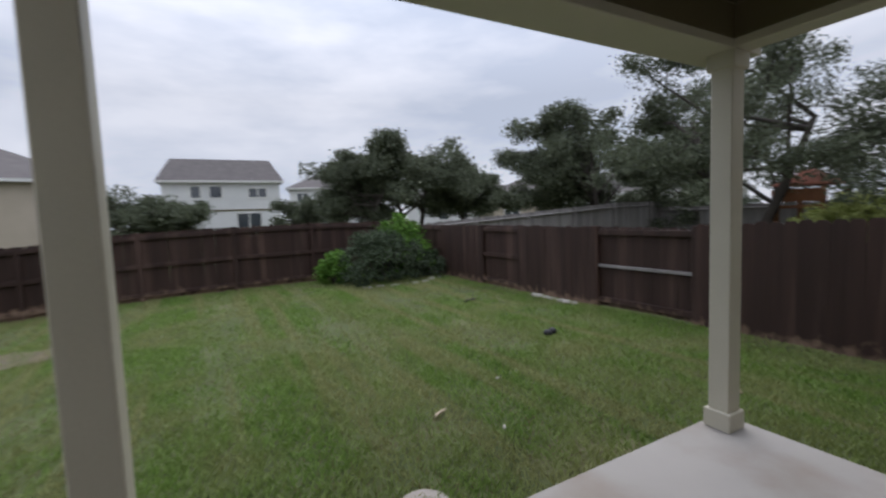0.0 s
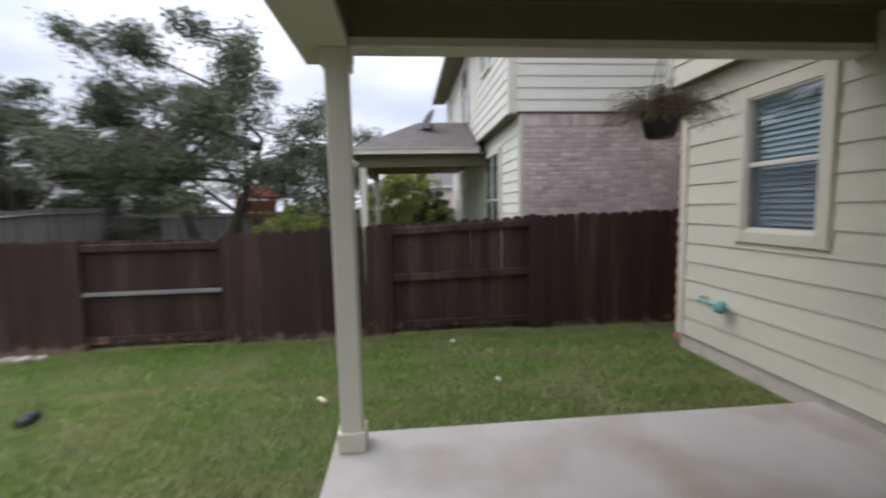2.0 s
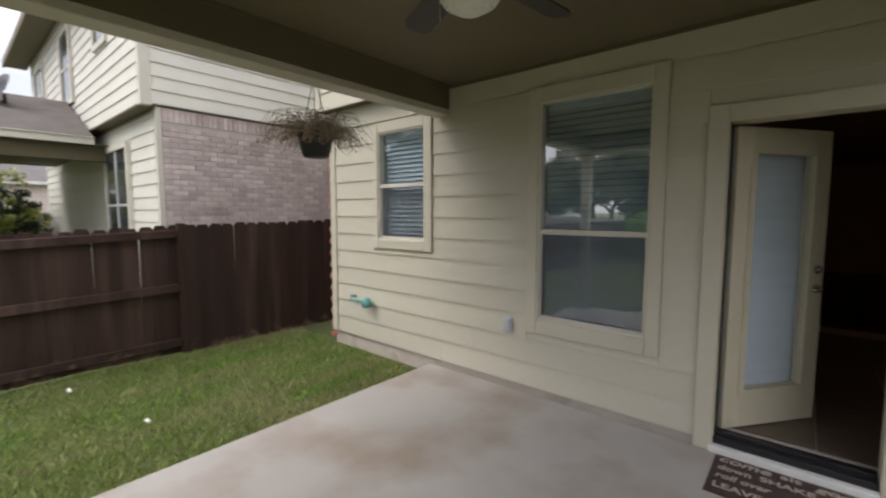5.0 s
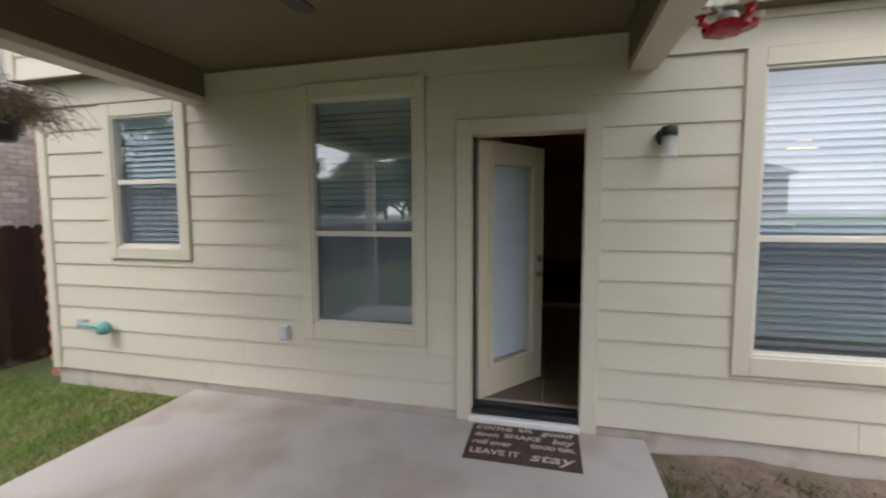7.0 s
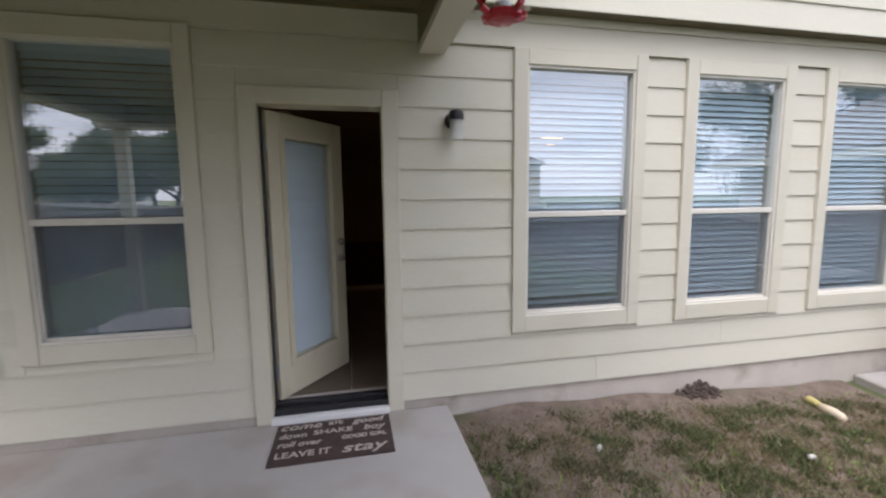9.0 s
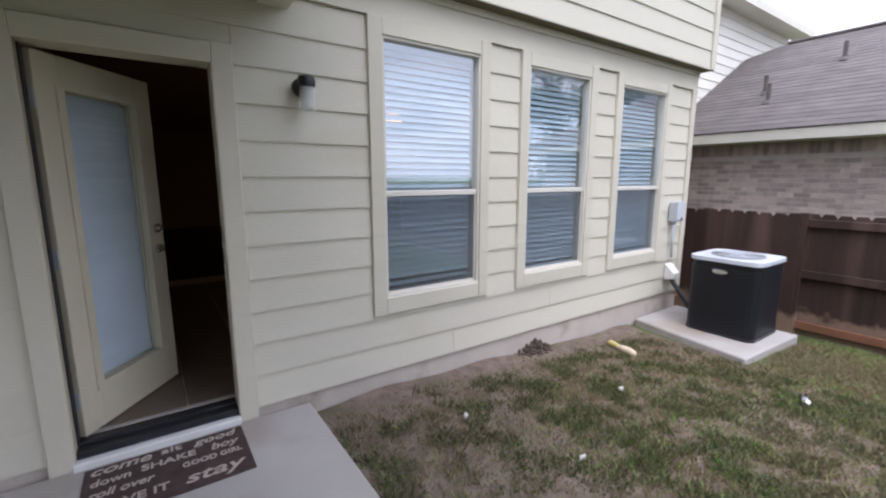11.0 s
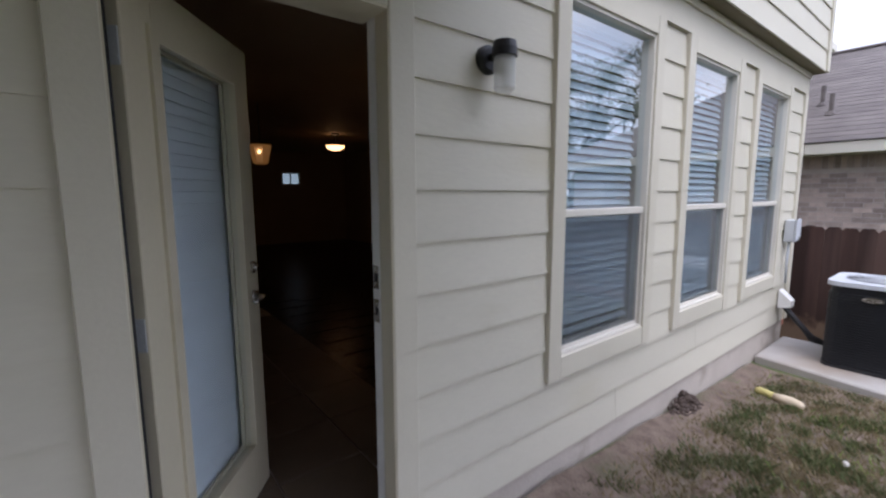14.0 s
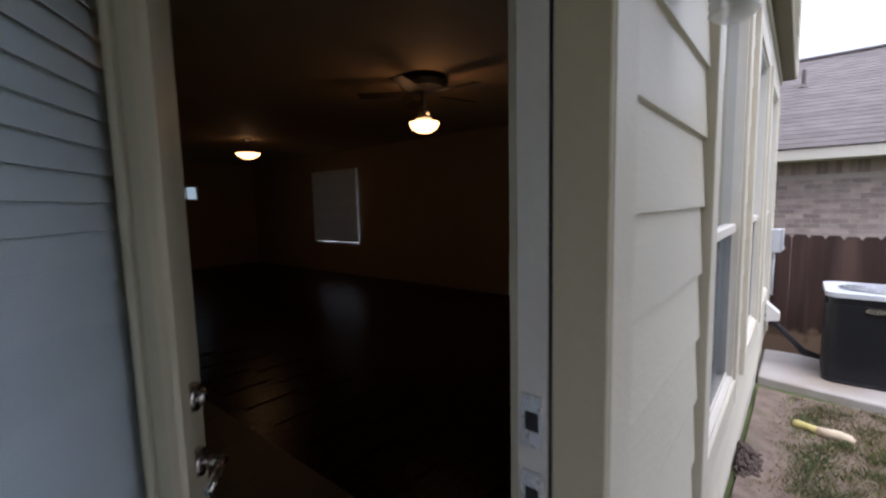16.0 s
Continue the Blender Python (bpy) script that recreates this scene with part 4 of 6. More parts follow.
def build_east_neighbour():
    h = thing("house", (12.6, -6.5, -0.15), "two-storey neighbour house with pinkish brick and pale siding", "house", "neighbour houses")
    X, Y, T = 7.69, -0.73, 3.05
    wall = part("wall", boxes(((X + 0.006, -12.0, -0.3), (17.5, Y - 0.03, T)), ((X - 0.02, -12.0, T + 0.02), (17.6, -0.58, 5.75))), MORTAR, h, "brick and lap siding wall")
    # rear faces
    front_lap(wall, NB_SIDING, X + 0.12, 17.5, Y - 0.03, -0.1, T - 0.05)
    front_lap(wall, NB_SIDING, X + 0.08, 17.5, -0.58, T + 0.03, 5.7)
    side_lap(wall, NB_SIDING, X - 0.02, -12.0, -0.68, T + 0.03, 5.7, -1)
    part("corner_board", boxes(((X + 0.0, Y - 0.06, -0.1), (X + 0.12, Y + 0.005, T))), NB_TRIM, wall)
    part("corner_board", boxes(((X - 0.05, -0.68, T), (X + 0.08, -0.545, 5.72))), NB_TRIM, wall)
    # Soffit band and eaves use the tan with shade put in.
    part("soffit_band", boxes(((X - 0.03, Y - 0.02, T - 0.0), (17.55, -0.56, T + 0.03))), SOFFIT_SHADED, wall)
    house_window(h, 9.15, 10.5, 0.75, 2.62, Y, 2)
    house_window(h, 9.3, 9.95, 4.35, 5.25, -0.57, 1)
    house_window(h, 12.0, 12.9, 3.85, 5.2, -0.57, 1)
    house_window(h, 15.4, 16.6, 3.85, 5.2, -0.57, 2)
    part("roof", hip_roof(bmesh.new(), X, 17.6, -12.0, -0.56, 5.80, 2.4, 0.02, 0.42), SHINGLE, h)
    part("eave", boxes(((X - 0.48, -0.1, 5.6), (18.08, -0.06, 5.79)), ((X - 0.48, -12.4, 5.6), (X - 0.44, -0.1, 5.79)), ((X - 0.44, -0.55, 5.62), (18.0, -0.1, 5.64)), ((X - 0.44, -12.4, 5.62), (X - 0.03, -0.1, 5.645))), SOFFIT_SHADED, h)
    # patio cover of that house
    cover = thing("patio_cover", (12.5, 3.4, -0.15), "neighbour patio cover with hipped shingle roof", "patio cover")
    x0, x1, y1 = 10.15, 15.6, 2.36
    bm = bmesh.new()
    vs = [bm.verts.new(p) for p in ((x0, -0.5, 2.85), (x0, y1, 2.85), (x1, y1, 2.85), (x1, -0.5, 2.85), (x0 + 2.2, -0.5, 3.82), (x0 + 2.2, y1 - 1.6, 3.82), (x1 - 2.2, y1 - 1.6, 3.82), (x1 - 2.2, -0.5, 3.82))]
    for f in ((0, 1, 5, 4), (1, 2, 6, 5), (2, 3, 7, 6), (4, 5, 6, 7), (3, 2, 1, 0)):
        bm.faces.new([vs[i] for i in f])
    part("roof", bm, SHINGLE, cover)
    part("fascia", boxes(((x0, -0.5, 2.735), (x0 + 0.04, y1, 2.845)), ((x0 + 0.04, y1 - 0.04, 2.735), (x1, y1, 2.845)), ((x1 - 0.04, -0.5, 2.735), (x1, y1 - 0.04, 2.845))), NB_TRIM, cover)
    part("drip_edge", boxes(((x0 - 0.03, -0.5, 2.847), (x0 + 0.06, y1 + 0.03, 2.862)), ((x0 + 0.06, y1 - 0.06, 2.847), (x1, y1 + 0.03, 2.862))), NB_TRIM, cover)
    # The dark of the beam undersides is put into their tan.
    part("beam", boxes(((x0 + 0.2, -0.7, 2.47), (x0 + 0.36, y1 - 0.2, 2.73)), ((x0 + 0.36, y1 - 0.36, 2.47), (x1 - 0.2, y1 - 0.2, 2.73)), ((x0 + 0.04, -0.7, 2.73), (x1 - 0.04, y1 - 0.04, 2.75))), SOFFIT_SHADED, cover)
    for px in (x0 + 0.28, x1 - 0.28):
        part("post", boxes(((px - 0.07, y1 - 0.35, -0.2), (px + 0.07, y1 - 0.21, 2.47)), bevel=0.006), NB_TRIM, cover)
    dish = thing("satellite_dish", (11.6, 0.45, 3.42), "dark satellite dish on the neighbour patio roof", "satellite dish")
    bm = bmesh.new()
    tube(bm, [(11.6, 0.45, 3.40), (11.6, 0.45, 3.65)], [0.03, 0.03], 8)
    tube(bm, [(11.6, 0.45, 3.52), (11.35, 0.8, 3.45)], [0.015, 0.015], 6)
    part("mast", bm, BLACK, dish)
    bm = bmesh.new()
    lathe(bm, (0, 0, 0), [(0.0, 0.0), (0.16, 0.02), (0.28, 0.07), (0.29, 0.075), (0.16, 0.03), (0.0, 0.012)], 20)
    bm.transform(Matrix.Translation((11.6, 0.48, 3.72)) @ Matrix.Rotation(radians(-62), 4, "X") @ Matrix.Rotation(radians(-18), 4, "Y"))
    part("reflector", bm, BLACK, dish, smooth=True)
    return wall


def build_west_neighbour():
    h = thing("house", (-11.5, -1.0, -0.3), "neighbour house with brown brick wall and grey shingle roof", "house", "neighbour houses")
    X = -8.0
    wall = part("wall", boxes(((-15.0, -7.5, -0.5), (X - 0.006, 3.0, 2.2))), MORTAR, h, "brown brick wall")
    part("fascia", boxes(((X + 0.36, -7.9, 2.10), (X + 0.40, 3.4, 2.26)), ((X - 0.05, -7.9, 2.09), (X + 0.36, 3.4, 2.115))), NB_TRIM, h)
    er, ez, rz = X + 0.42, 2.27, 4.46
    roof = part("roof", boxes(((-15.0, -7.4, 2.2), (X + 0.36, 3.3, 2.25))), SHINGLE, h)
    shingle_slope(roof, (er, -7.9, ez), (er, 3.4, ez), (-11.5, -3.1, rz), (-11.5, -0.5, rz), 26)
    shingle_slope(roof, (-15.4, 3.4, ez), (-15.4, -7.9, ez), (-11.5, -0.5, rz), (-11.5, -3.1, rz), 26)
    shingle_slope(roof, (-15.4, -7.9, ez), (er, -7.9, ez), (-11.5, -3.1, rz), (-11.5, -3.1, rz), 26)
    shingle_slope(roof, (er, 3.4, ez), (-15.4, 3.4, ez), (-11.5, -0.5, rz), (-11.5, -0.5, rz), 26)
    part("ridge_cap", boxes(((-11.6, -3.1, rz - 0.02), (-11.4, -0.5, rz + 0.03)), bevel=0.01), SHINGLE, roof)
    for px, py, lean in ((-8.55, -2.35, 0), (-8.95, -2.55, 0), (-10.0, -1.75, 0)):
        z = ez + (er - px) / (er + 11.5) * (rz - ez)
        bm = bmesh.new()
        tube(bm, [(px, py, z - 0.05), (px, py, z + 0.32)], [0.035, 0.035], 8)
        tube(bm, [(px, py, z - 0.02), (px, py, z + 0.05)], [0.10, 0.04], 8)
        part("vent_pipe", bm, SHINGLE, h)
    # two-storey wing behind
    wing = part("wing_wall", boxes(((-13.4, -9.5, 2.2), (-5.9, -3.75, 5.15))), NB_SIDING, h)
    front_lap(wing, NB_SIDING, -13.4, -5.9, -3.75, 2.4, 5.1)
    part("wing_roof", hip_roof(bmesh.new(), -13.4, -5.9, -9.5, -3.75, 5.215, 1.6, 0.012, 0.36), SHINGLE, h)
    part("wing_eave", boxes(((-13.8, -3.37, 5.03), (-5.5, -3.33, 5.2)), ((-13.8, -3.75, 5.04), (-5.5, -3.37, 5.06))), NB_TRIM, h)
    return wall


def far_house(label, centre, width, depth, eave, rise, turn, wall_mat, windows, base=-0.4, group="far houses", inset=None):
    """A house beyond the yard, facing -y before it is turned."""
    cx, cy = centre
    h = thing("house", (cx, cy, base), label, "house", group)
    h.rotation_euler = (0, 0, radians(turn))
    ROOT[h.name] = Vector((0, 0, 0))
    w, d = width / 2, depth / 2
    z0 = 0.0
    part("wall", boxes(((-w, -d, z0), (w, d, eave - base))), wall_mat, h)
    part("roof", hip_roof(bmesh.new(), -w, w, -d, d, eave - base + 0.05, rise, 0.12, 0.4, inset), ROOF_FAR, h)
    part("fascia", boxes(((-w - 0.42, -d - 0.43, eave - base - 0.12), (w + 0.42, -d - 0.405, eave - base + 0.05))), WHITE, h)
    for x0, x1, a, b, bars in windows:
        win = part("window", boxes(((x0 - 0.1, -d - 0.05, a - base - 0.1), (x0, -d + 0.02, b - base + 0.1)), ((x1, -d - 0.05, a - base - 0.1), (x1 + 0.1, -d + 0.02, b - base + 0.1)), ((x0, -d - 0.05, b - base), (x1, -d + 0.02, b - base + 0.1)), ((x0, -d - 0.05, a - base - 0.1), (x1, -d + 0.02, a - base))), WHITE, h)
        part("pane", boxes(((x0, -d - 0.02, a - base), (x1, -d - 0.01, b - base))), PANE_FAR, win)
        for i in range(1, bars):
            xx = x0 + (x1 - x0) * i / bars
            part("sash_bar", boxes(((xx - 0.05, -d - 0.04, a - base), (xx + 0.05, -d - 0.01, b - base))), WHITE, win)
    return h


east_wall = build_east_neighbour()
west_wall = build_west_neighbour()


def polar(az, dist):
    return 0.325 + dist * math.cos(radians(az)), 0.06 + dist * math.sin(radians(az))


white = far_house("white two-storey house with grey roof beyond the fence", polar(88.4, 46), 9.6, 4.2, 5.45, 2.2, -1.5, WHITE_FAR, [(-2.6, -1.9, 4.0, 5.0, 1), (-1.1, -0.2, 4.0, 5.0, 1), (2.1, 3.6, 4.0, 4.8, 2), (1.0, 3.0, 1.2, 2.5, 2)], inset=1.0)
# Belt uses the darkened soffit tan.
part("belt_board", boxes(((-4.85, -2.16, 3.15), (4.85, -2.1, 3.3))), SOFFIT_SHADED, white)
far_house("tan two-storey house with grey roof", polar(109, 36), 10.0, 8.0, 4.3, 2.2, 14, TAN_FAR, [(3.3, 4.1, 2.9, 3.7, 1), (-1.0, 0.5, 2.9, 3.7, 2)])
far_house("pale two-storey house half hidden by oaks", polar(76.5, 60), 9.0, 9.0, 5.6, 2.6, -12, WHITE_FAR, [(-3.6, -2.4, 3.8, 5.0, 2), (0.5, 1.7, 3.8, 5.0, 2)])
far_house("long low pale house behind the oak", polar(58.5, 52), 13.0, 8.0, 3.5, 2.4, -30, WHITE_FAR, [(-3.0, -2.0, 1.2, 2.7, 1), (-0.8, 0.2, 1.2, 2.7, 1), (1.4, 2.4, 1.2, 2.7, 1), (3.6, 4.6, 1.2, 2.7, 1), (5.2, 6.0, 1.2, 2.7, 1)])
far_house("low brown house with a dull red-brown wall", polar(49.5, 48), 11.0, 8.0, 3.0, 2.2, -38, TAN_FAR, [(-3.0, -1.6, 1.2, 2.4, 2), (1.6, 3.0, 1.2, 2.4, 2)])
far_house("pale low house seen under the trees", polar(36, 44), 14.0, 8.0, 2.9, 2.2, -52, WHITE_FAR, [(-4.0, -2.6, 1.0, 2.3, 2), (0.6, 2.0, 1.0, 2.3, 2)])
far_house("brick house seen past the neighbour patio", polar(-3.0, 40), 12.0, 9.0, 3.3, 2.4, -93, BRICK_PINK, [(-3.0, -1.6, 1.0, 2.3, 2), (1.6, 3.0, 1.0, 2.3, 2)])


def plain_fence(start, end, z_top, label):
    """A weathered fence further off: posts, rails and a run of boards."""
    sx, sy = start
    length = math.hypot(end[0] - sx, end[1] - sy)
    ang = math.atan2(end[1] - sy, end[0] - sx)
    f = thing("board_fence", (sx, sy, ground_z(sx, sy)), label, "fence", "far fences")
    m = Matrix.Translation((sx, sy, 0)) @ Matrix.Rotation(ang, 4, "Z")
    bm, n = bmesh.new(), int(length / 0.145)
    rng = random.Random(9)
    for i in range(n):
        zt = z_top(i / n) + rng.uniform(-0.02, 0.02)
        box(bm, (i * 0.145, -0.01, -0.3), (i * 0.145 + 0.14, 0.01, zt), 0, m)
    part("boarding", bm, GREY_WOOD, f)["kind"] = "stuff"
    for frac in (0.2, 0.9):
        bm = bmesh.new()
        tube(bm, [m @ Vector((k / 10 * length, -0.05, frac * z_top(k / 10))) for k in range(11)], [0.045] * 11, 4)
        part("rail", bm, GREY_WOOD, f)
    s = 0.0
    while s <= length:
        bm = boxes(((s - 0.05, -0.09, -0.3), (s + 0.05, -0.01, z_top(s / length) + 0.02)))
        bm.transform(m)
        part("fence_post", bm, GREY_WOOD, f)
        s += 2.4
    return f


plain_fence((6.3, 12.9), (19.0, 12.9), lambda s: 1.28 + 0.55 * min(s * 1.3, 1.0), "weathered grey board fence round the next yard")
plain_fence((19.0, 12.9), (19.0, -4.0), lambda s: 1.55, "weathered grey board fence at the far side")
plain_fence((-7.3, 11.0), (-16.0, 10.4), lambda s: 1.25, "grey board fence behind the other yard")

# ---- trees and shrubs ----
def leaf_cloud(rng, clumps, per, size, spread):
    """Small leaf quads round clump centres, n x 4 x 3."""
    c = np.repeat(np.array(clumps, float), per, axis=0)
    n = len(c)
    d = np.clip(rng.normal(size=(n, 3)), -1.6, 1.6)
    p = c[:, :3] + 0.5 * d * c[:, 3:4] * np.array([1.0, 1.0, spread])
    a = rng.normal(size=(n, 3))
    a /= np.linalg.norm(a, axis=1)[:, None]
    b = np.cross(a, rng.normal(size=(n, 3)))
    b /= np.linalg.norm(b, axis=1)[:, None] + 1e-9
    s = size * (0.6 + 0.8 * rng.random(n))[:, None]
    return np.stack([p - a * s, p - b * s * 0.45, p + a * s, p + b * s * 0.45], axis=1)


def build_tree(name, at, height, spread, label, leaf, clumps, per, size, seed, trunks=1, crown_from=0.35, clump_r=(0.5, 1.0), flat=0.7, group="oak trees", squash=1.0):
    rng = np.random.default_rng(seed)
    x, y = at
    z = ground_z(x, y) - 0.1
    tree = thing(name, (x, y, z), label, "tree", group)
    bm = bmesh.new()
    ends = []
    limbs = bmesh.new()
    for k in range(trunks):
        off = (k - (trunks - 1) / 2) * spread * 0.18
        lean = rng.normal(size=2) * 0.12
        top = Vector((x + off * 2.2 + lean[0] * height, y + lean[1] * height, z + height * 0.55))
        foot = Vector((x + off, y, z))
        mid = foot.lerp(top, 0.5) + Vector((rng.normal() * 0.15, rng.normal() * 0.15, 0))
        r = height * 0.021
        tube(bm, [foot, foot.lerp(mid, 0.3), mid, top], [r * 1.4, r, r * 0.8, r * 0.5], 9)
        for j in range(int(13 / trunks) + 3):
            t = rng.uniform(0.4, 1.0)
            s = foot.lerp(mid, t * 2) if t < 0.5 else mid.lerp(top, t * 2 - 1)
            az = rng.uniform(0, 2 * math.pi)
            reach = spread * rng.uniform(0.45, 0.95)
            e = Vector((x + math.cos(az) * reach, y + math.sin(az) * reach, z + height * rng.uniform(crown_from + 0.12, 0.92)))
            bend = s.lerp(e, 0.5) + Vector((rng.normal() * 0.3, rng.normal() * 0.3, rng.uniform(-0.1, 0.5)))
            tube(limbs, [s, s.lerp(bend, 0.6), bend, e], [r * 0.45, r * 0.34, r * 0.25, r * 0.08], 6)
            ends.append((bend, e))
            for q in range(3):
                f = bend.lerp(e, rng.uniform(0.2, 0.9))
                g = f + Vector((rng.normal() * 0.7, rng.normal() * 0.7, rng.uniform(-0.2, 0.7)))
                tube(limbs, [f, f.lerp(g, 0.5) + Vector((0, 0, 0.08)), g], [r * 0.15, r * 0.1, r * 0.04], 5)
                ends.append((f, g))
    trunk = part("trunk", bm, BARK, tree, smooth=True)
    part("limb", limbs, BARK, trunk, smooth=True)
    pts = []
    for i in range(int(clumps * 1.5)):
        if rng.random() < 0.7:
            a, b = ends[rng.integers(len(ends))]
            p = a.lerp(b, rng.uniform(0.4, 1.05))
        else:
            az, rr = rng.uniform(0, 2 * math.pi), spread * math.sqrt(rng.random())
            p = Vector((x + math.cos(az) * rr, y + math.sin(az) * rr, z + height * (crown_from + (0.97 - crown_from) * rng.random() * math.sqrt(max(1 - (rr / spread) ** 2, 0.05)))))
        pts.append((p.x, p.y, min(p.z, z + height), rng.uniform(*clump_r)))
    me = quads_mesh("crown", leaf_cloud(rng, pts, int(per * 0.62), size, flat) - np.array(base_of(tree)), leaf)
    link_mesh("crown", me, None, tree)
    return tree


def build_shrub(name, at, radius, height, label, leaf, count, size, seed, group="shrubs"):
    rng = np.random.default_rng(seed)
    x, y = at
    z = ground_z(x, y)
    shrub = thing(name, (x, y, z), label, "shrub", group)
    bm = bmesh.new()
    for k in range(9):
        az = k * 0.7
        e = Vector((x + math.cos(az) * radius * 0.6, y + math.sin(az) * radius * 0.6, z + height * 0.75))
        tube(bm, [(x + 0.05 * math.cos(az), y + 0.05 * math.sin(az), z - 0.05), (x + math.cos(az) * radius * 0.25, y + math.sin(az) * radius * 0.25, z + height * 0.4), e], [0.025, 0.018, 0.008], 6)
    part("stem", bm, BARK, shrub)
    pts = []
    for i in range(count):
        az, u = rng.uniform(0, 2 * math.pi), rng.uniform(0, 1)
        rr = radius * math.sqrt(rng.random()) * (0.55 + 0.6 * math.sin(math.pi * min(u + 0.15, 1)))
        wob = 1 + 0.22 * noise.noise((az * 1.3, u * 3.0, seed))
        pts.append((x + math.cos(az) * rr * wob, y + math.sin(az) * rr * wob, z + 0.08 + u * (height - 0.15) * wob, rng.uniform(0.10, 0.24)))
    me = quads_mesh("foliage", leaf_cloud(rng, pts, 60, size, 0.9) - np.array(base_of(shrub)), leaf)
    link_mesh("foliage", me, None, shrub)
    return shrub


build_tree("oak_tree", polar(65.5, 27), 7.3, 4.6, "broad live oak with dense dark crown", OAK, 149, 494, 0.095, 11, 2, 0.36, (0.5, 1.0))
build_tree("oak_tree", polar(58.5, 29), 5.2, 2.6, "smaller live oak beside a larger one", OAK, 69, 442, 0.095, 12, 1, 0.40, (0.45, 0.9))
build_tree("oak_tree", polar(73.5, 27), 6.0, 2.4, "live oak with dark rounded crown", OAK, 69, 442, 0.095, 13, 1, 0.2, (0.5, 0.9))
build_tree("oak_tree", polar(46.5, 24), 5.5, 2.9, "live oak with dark crown and light gaps", OAK, 92, 442, 0.09, 14, 1, 0.37, (0.45, 0.9))
build_tree("oak_tree", polar(41.5, 22), 7.2, 3.2, "live oak with dark crown and light gaps", OAK, 97, 442, 0.084, 15, 1, 0.28, (0.45, 0.9))
build_tree("oak_tree", polar(26.5, 16.5), 8.0, 4.7, "tall open oak with sky between its limbs", OAK, 200, 270, 0.06, 16, 2, 0.22, (0.35, 0.75))
build_tree("oak_tree", polar(13, 18), 6.0, 3.0, "open oak with thin foliage", OAK, 92, 208, 0.062, 17, 1, 0.2, (0.35, 0.7))
build_tree("oak_tree", polar(97.5, 25), 3.9, 2.2, "small dark tree beyond the fence", OAK, 57, 390, 0.084, 18, 1, 0.1, (0.4, 0.8))
build_tree("oak_tree", polar(92.5, 27), 3.6, 1.7, "small dark tree beside a white house", OAK, 41, 364, 0.084, 19, 1, 0.1, (0.4, 0.8))
build_tree("oak_tree", polar(79.0, 30), 3.6, 1.6, "small dark tree between two houses", OAK, 46, 364, 0.084, 20, 1, 0.1, (0.4, 0.8))
build_tree("oak_tree", (-14.2, 7.4), 7.6, 3.8, "open oak beyond the side fence", OAK, 130, 190, 0.065, 22, 2, 0.25, (0.4, 0.8))
build_tree("oak_tree", polar(31, 24), 4.6, 3.0, "dark tree low behind the fences", OAK, 80, 390, 0.078, 21, 1, 0.1, (0.4, 0.8))
build_shrub("shrub", (5.25, 11.65), 0.9, 1.72, "bright green leafy shrub in the fence corner", SHRUB, 120, 0.045, 31)
build_shrub("shrub", (4.3, 10.95), 1.2, 1.35, "grey-green spreading shrub in front of the fence", SHRUB_DARK, 190, 0.04, 32)
build_shrub("shrub", (3.2, 11.45), 0.4, 0.95, "green shrub at the rear fence", SHRUB, 45, 0.045, 33)
build_shrub("shrub", (5.75, 11.0), 0.6, 0.75, "dark green low shrub beside the fence", SHRUB_DARK, 60, 0.04, 34)
build_shrub("shrub", (17.0, 1.15), 1.6, 3.2, "tall yellow-green bush under the next patio", YELLOW_BUSH, 330, 0.06, 35)
build_shrub("shrub", (16.6, 0.2), 0.9, 2.3, "dark green bush in the next yard", SHRUB_DARK, 90, 0.05, 36)
build_shrub("shrub", (15.5, 4.6), 1.6, 1.9, "pale green bush beyond the fence", YELLOW_BUSH, 150, 0.06, 37)

